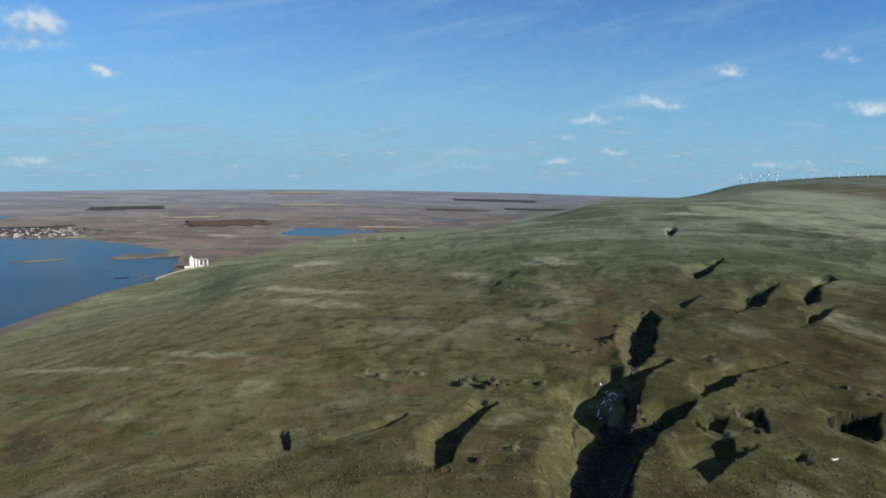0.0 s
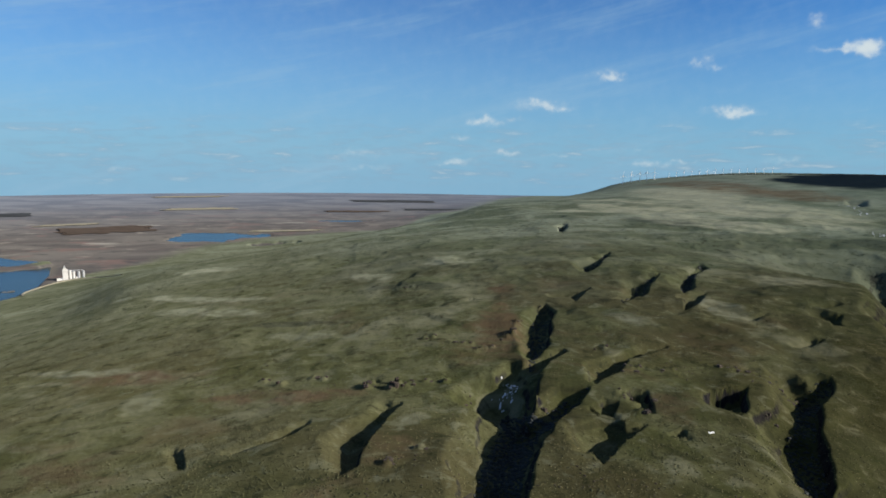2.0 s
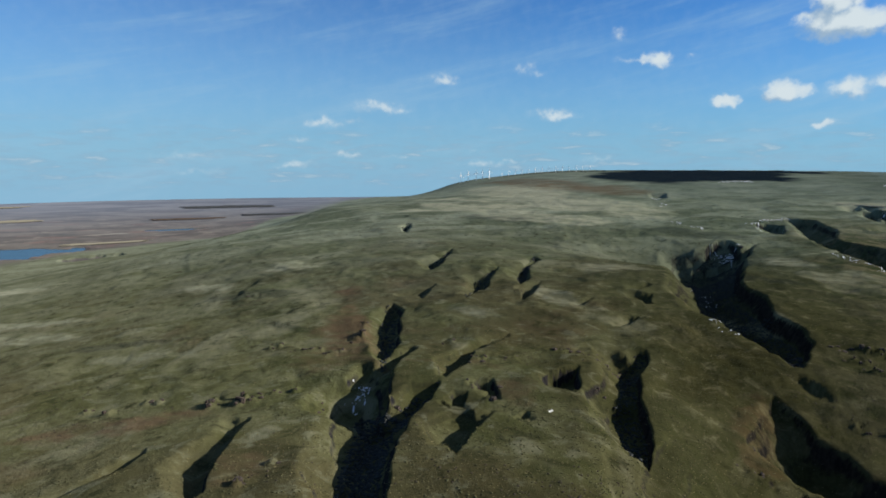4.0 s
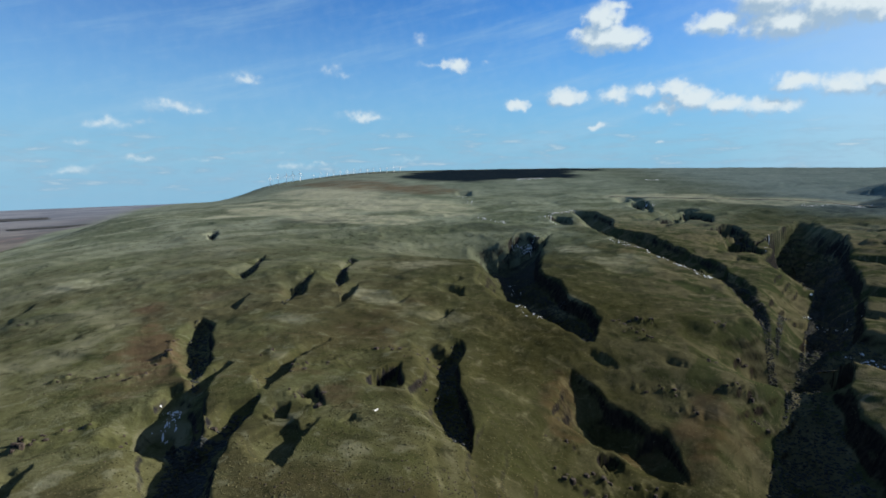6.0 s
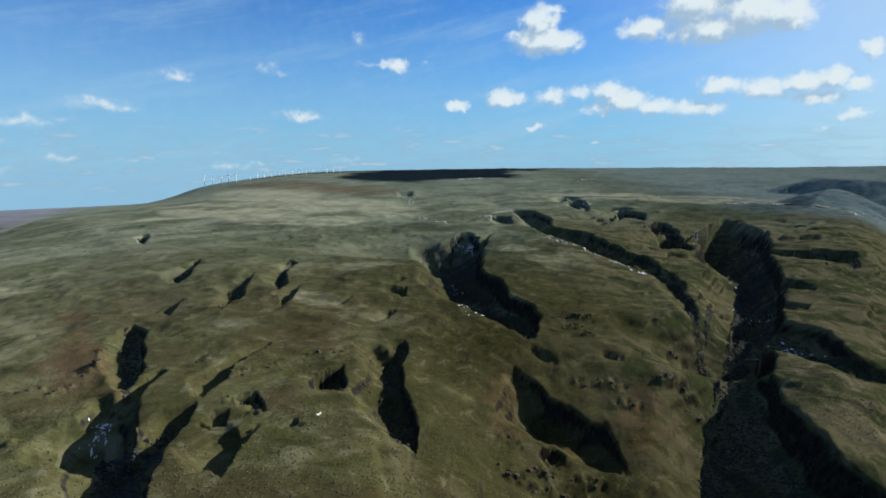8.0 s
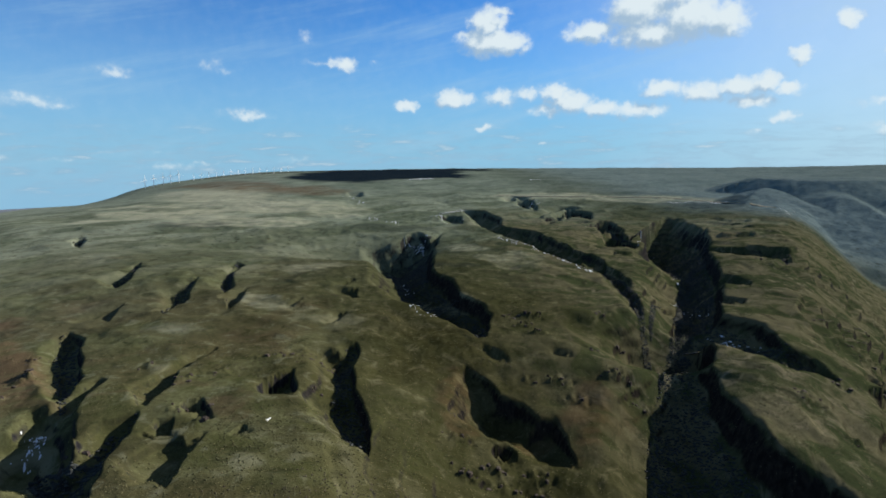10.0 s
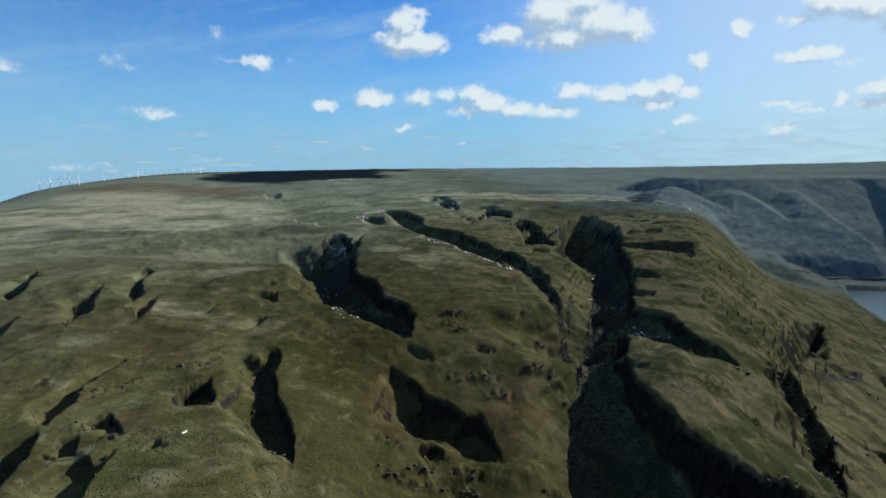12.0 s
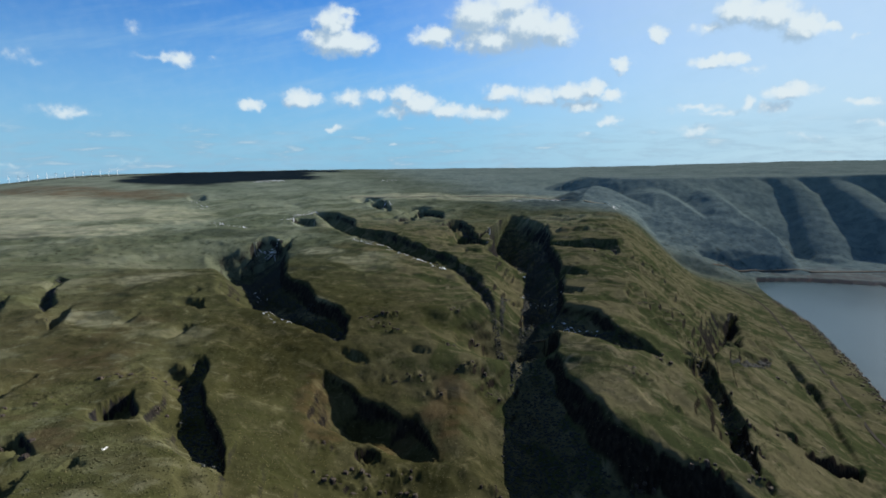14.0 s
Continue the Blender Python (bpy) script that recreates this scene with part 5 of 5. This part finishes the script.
# ---- basalt outcrops ----
def column_mesh(seed):
    r = random.Random(seed)
    bm = bmesh.new()
    n = r.choice((5, 6, 7))
    ring = [(math.cos((k + r.uniform(-.2, .2)) * math.tau / n), math.sin((k + r.uniform(-.2, .2)) * math.tau / n)) for k in range(n)]
    low = [bm.verts.new((1.1 * x, 1.1 * y, -1.0)) for x, y in ring]
    mid = [bm.verts.new((x + r.uniform(-.08, .08), y + r.uniform(-.08, .08), 0.6)) for x, y in ring]
    top = [bm.verts.new((0.72 * x + r.uniform(-.1, .1), 0.72 * y + r.uniform(-.1, .1), 1.0 + r.uniform(-.18, .18))) for x, y in ring]
    for a, b in ((low, mid), (mid, top)):
        for k in range(n):
            bm.faces.new((a[k], a[(k + 1) % n], b[(k + 1) % n], b[k]))
    bm.faces.new(top)
    me = bpy.data.meshes.new("column")
    bm.to_mesh(me)
    bm.free()
    me.materials.append(BASALT)
    return me


COLUMNS = [column_mesh(k) for k in range(7)]


def outcrop(x, y, length, tall, turn, seed):
    """A broken row of basalt columns standing out of the slope."""
    r = random.Random(seed)
    base = empty("rock_outcrop", x, y, ground_z(x, y))
    c, s = math.cos(radians(turn)), math.sin(radians(turn))
    n = max(4, int(length * 0.4))
    us = [(k + r.uniform(-.4, .4)) / n - 0.5 for k in range(n)]
    px = np.array([x + c * u * length - s * r.gauss(0, 3.2) for u in us])
    py = np.array([y + s * u * length + c * r.gauss(0, 3.2) for u in us])
    pz = heights(px, py)
    for qx, qy, qz in zip(px, py, pz):
        if r.random() < 0.18:
            continue
        ob = new("column", COLUMNS[r.randrange(7)])
        ob.parent = base
        w, h = r.uniform(0.6, 1.8), tall * r.uniform(0.07, 0.26)
        ob.matrix_basis = Matrix.Translation((qx - x, qy - y, qz - base.location.z - 0.3)) @ pose(0, 0, 0, r.uniform(-9, 9), r.uniform(-9, 9), r.uniform(0, 360)) @ Matrix.Diagonal((w, w, h, 1))
    tagged(base, "broken row of dark basalt columns on the grassy slope", "rock outcrop", "basalt outcrops")


for k, row in enumerate(OUTCROPS):
    outcrop(*row, 100 + k)


# ---- scrub, grass tufts and loose stones ----
def scatter(name, material, count, near, far, size, flat, seed, thin, label, places=None, lowest=12.0):
    """Many small clumps joined into one mesh, thicker where the noise is high."""
    g = np.random.RandomState(seed)
    if places is None:
        b = np.radians(g.uniform(-106, 44, count * 4))
        r = np.exp(g.uniform(math.log(near), math.log(far), count * 4))
        x, y = -np.sin(b) * r, np.cos(b) * r
        keep = fractal(x, y, 70.0, 4, seed) + 0.25 * (fractal(x, y, 9.0, 2, seed + 3) - 0.5) + g.uniform(-0.06, 0.06, len(x)) > thin
        x, y = x[keep][:count], y[keep][:count]
    else:
        x, y = places
    z = heights(x, y)
    ok = z > lowest
    x, y, z = x[ok], y[ok], z[ok]
    n = len(x)
    s = size * g.uniform(0.5, 1.35, n)
    ring = np.array([(1, 0, 0.25), (0.31, 0.95, 0.3), (-0.81, 0.59, 0.22), (-0.81, -0.59, 0.3), (0.31, -0.95, 0.22), (0.1, 0.05, 1.0), (0, 0, -0.5)])
    v = ring[None] * g.uniform(0.75, 1.25, (n, 7, 1)) * s[:, None, None] * np.array([1, 1, flat])
    v = v + np.stack([x, y, z], -1)[:, None]
    tri = np.array([(k, (k + 1) % 5, 5) for k in range(5)] + [((k + 1) % 5, k, 6) for k in range(5)])
    f = (np.arange(n)[:, None, None] * 7 + tri[None]).reshape(-1, 3)
    me = bpy.data.meshes.new(name)
    me.vertices.add(n * 7)
    me.vertices.foreach_set("co", v.ravel())
    me.loops.add(f.size)
    me.loops.foreach_set("vertex_index", f.ravel().astype(np.int32))
    me.polygons.add(len(f))
    me.polygons.foreach_set("loop_start", np.arange(0, f.size, 3, dtype=np.int32))
    me.update(calc_edges=True)
    me.materials.append(material)
    return tagged(new(name, me), label, kind="stuff")


scatter("sagebrush", SAGE, 11000, 170, 800, 0.42, 0.8, 301, 0.55, "low dark sagebrush scattered over the grassland")
scatter("bunch_grass", BUNCH, 16000, 170, 600, 0.26, 0.8, 311, 0.50, "straw-coloured bunch grass tufts")
scatter("loose_stones", BASALT, 4000, 170, 700, 0.42, 0.7, 321, 0.58, "dark loose basalt stones on the slopes")

def even(line, count):
    """The same line with its points at even steps."""
    p = np.array(line, float)
    d = np.concatenate([[0], np.cumsum(np.hypot(*np.diff(p, axis=0).T))])
    q = np.linspace(0, d[-1], count)
    return list(zip(np.interp(q, d, p[:, 0]), np.interp(q, d, p[:, 1])))


def shade_scrub(seed):
    """Dark shrubs added over the floors of the larger gullies to deepen their shade."""
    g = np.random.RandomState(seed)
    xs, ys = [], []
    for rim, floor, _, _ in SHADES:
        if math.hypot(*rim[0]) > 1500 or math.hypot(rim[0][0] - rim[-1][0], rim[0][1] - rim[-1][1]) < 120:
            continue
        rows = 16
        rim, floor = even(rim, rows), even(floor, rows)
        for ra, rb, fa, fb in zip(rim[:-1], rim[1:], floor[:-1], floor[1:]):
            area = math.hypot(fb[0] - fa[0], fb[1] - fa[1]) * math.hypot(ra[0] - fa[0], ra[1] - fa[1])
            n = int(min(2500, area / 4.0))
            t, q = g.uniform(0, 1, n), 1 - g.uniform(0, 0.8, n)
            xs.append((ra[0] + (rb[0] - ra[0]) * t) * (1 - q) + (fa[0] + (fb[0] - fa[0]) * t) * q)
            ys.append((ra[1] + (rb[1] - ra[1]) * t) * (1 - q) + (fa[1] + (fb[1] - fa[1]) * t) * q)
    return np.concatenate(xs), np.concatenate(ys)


# shrubs added only where shaded floors should read darker
scatter("gully_scrub", BRUSH, 60000, 0, 0, 0.95, 0.5, 351, 0.0, "near-black shrubs added to deepen the shade on gully floors", shade_scrub(351))



def along(line, count, spread, seed):
    """Places strewn to both sides of a line."""
    g = np.random.RandomState(seed)
    a, b = np.array(line[:-1], float), np.array(line[1:], float)
    k = g.choice(len(a), count, p=np.hypot(*(b - a).T) / np.hypot(*(b - a).T).sum())
    t = g.uniform(0, 1, count)[:, None]
    q = a[k] + (b[k] - a[k]) * t + g.normal(0, spread, (count, 2))
    return q[:, 0], q[:, 1]


scatter("shore_rocks", BASALT, 0, 0, 0, 1.7, 0.7, 361, 0.0, "dark rocks strewn along the river shore", along(BAY[2:8], 1500, 9.0, 361), 0.6)
scatter("town_trees", BRUSH, 0, 0, 0, 2.7, 1.2, 371, 0.0, "dark bare trees among the houses of the town", along([at(31.8, 2600), at(33.5, 2620), at(35.5, 2650), at(38.0, 2720)], 1000, 75.0, 371), 0.8)

# clumps added to carry the plateau's dark belt on along the skyline
scatter("ridge_trees", BRUSH, 0, 0, 0, 5.0, 0.9, 381, 0.0, "low dark clumps extending the dark belt along the far ridge", along([at(-30.5, 4640), at(-34.0, 4680), at(-39.0, 4700), at(-45.0, 4710)], 700, 14.0, 381))

# a scrap of pale debris by the track
def debris(x, y, turn):
    base = empty("debris", x, y, ground_z(x, y), turn)
    part("plank", block(bmesh.new(), -1.0, 0.7, -0.25, 0.25, -0.2, 0.3), WHITE, base)
    part("plank", block(bmesh.new(), 1.2, 2.0, -0.2, 0.4, -0.2, 0.25), WHITE, base)
    part("plank", block(bmesh.new(), -0.4, 0.2, 0.7, 1.1, -0.2, 0.2), WHITE, base)
    tagged(base, "small heap of white debris on the bare slope", "debris")


debris(161, 228, 20)
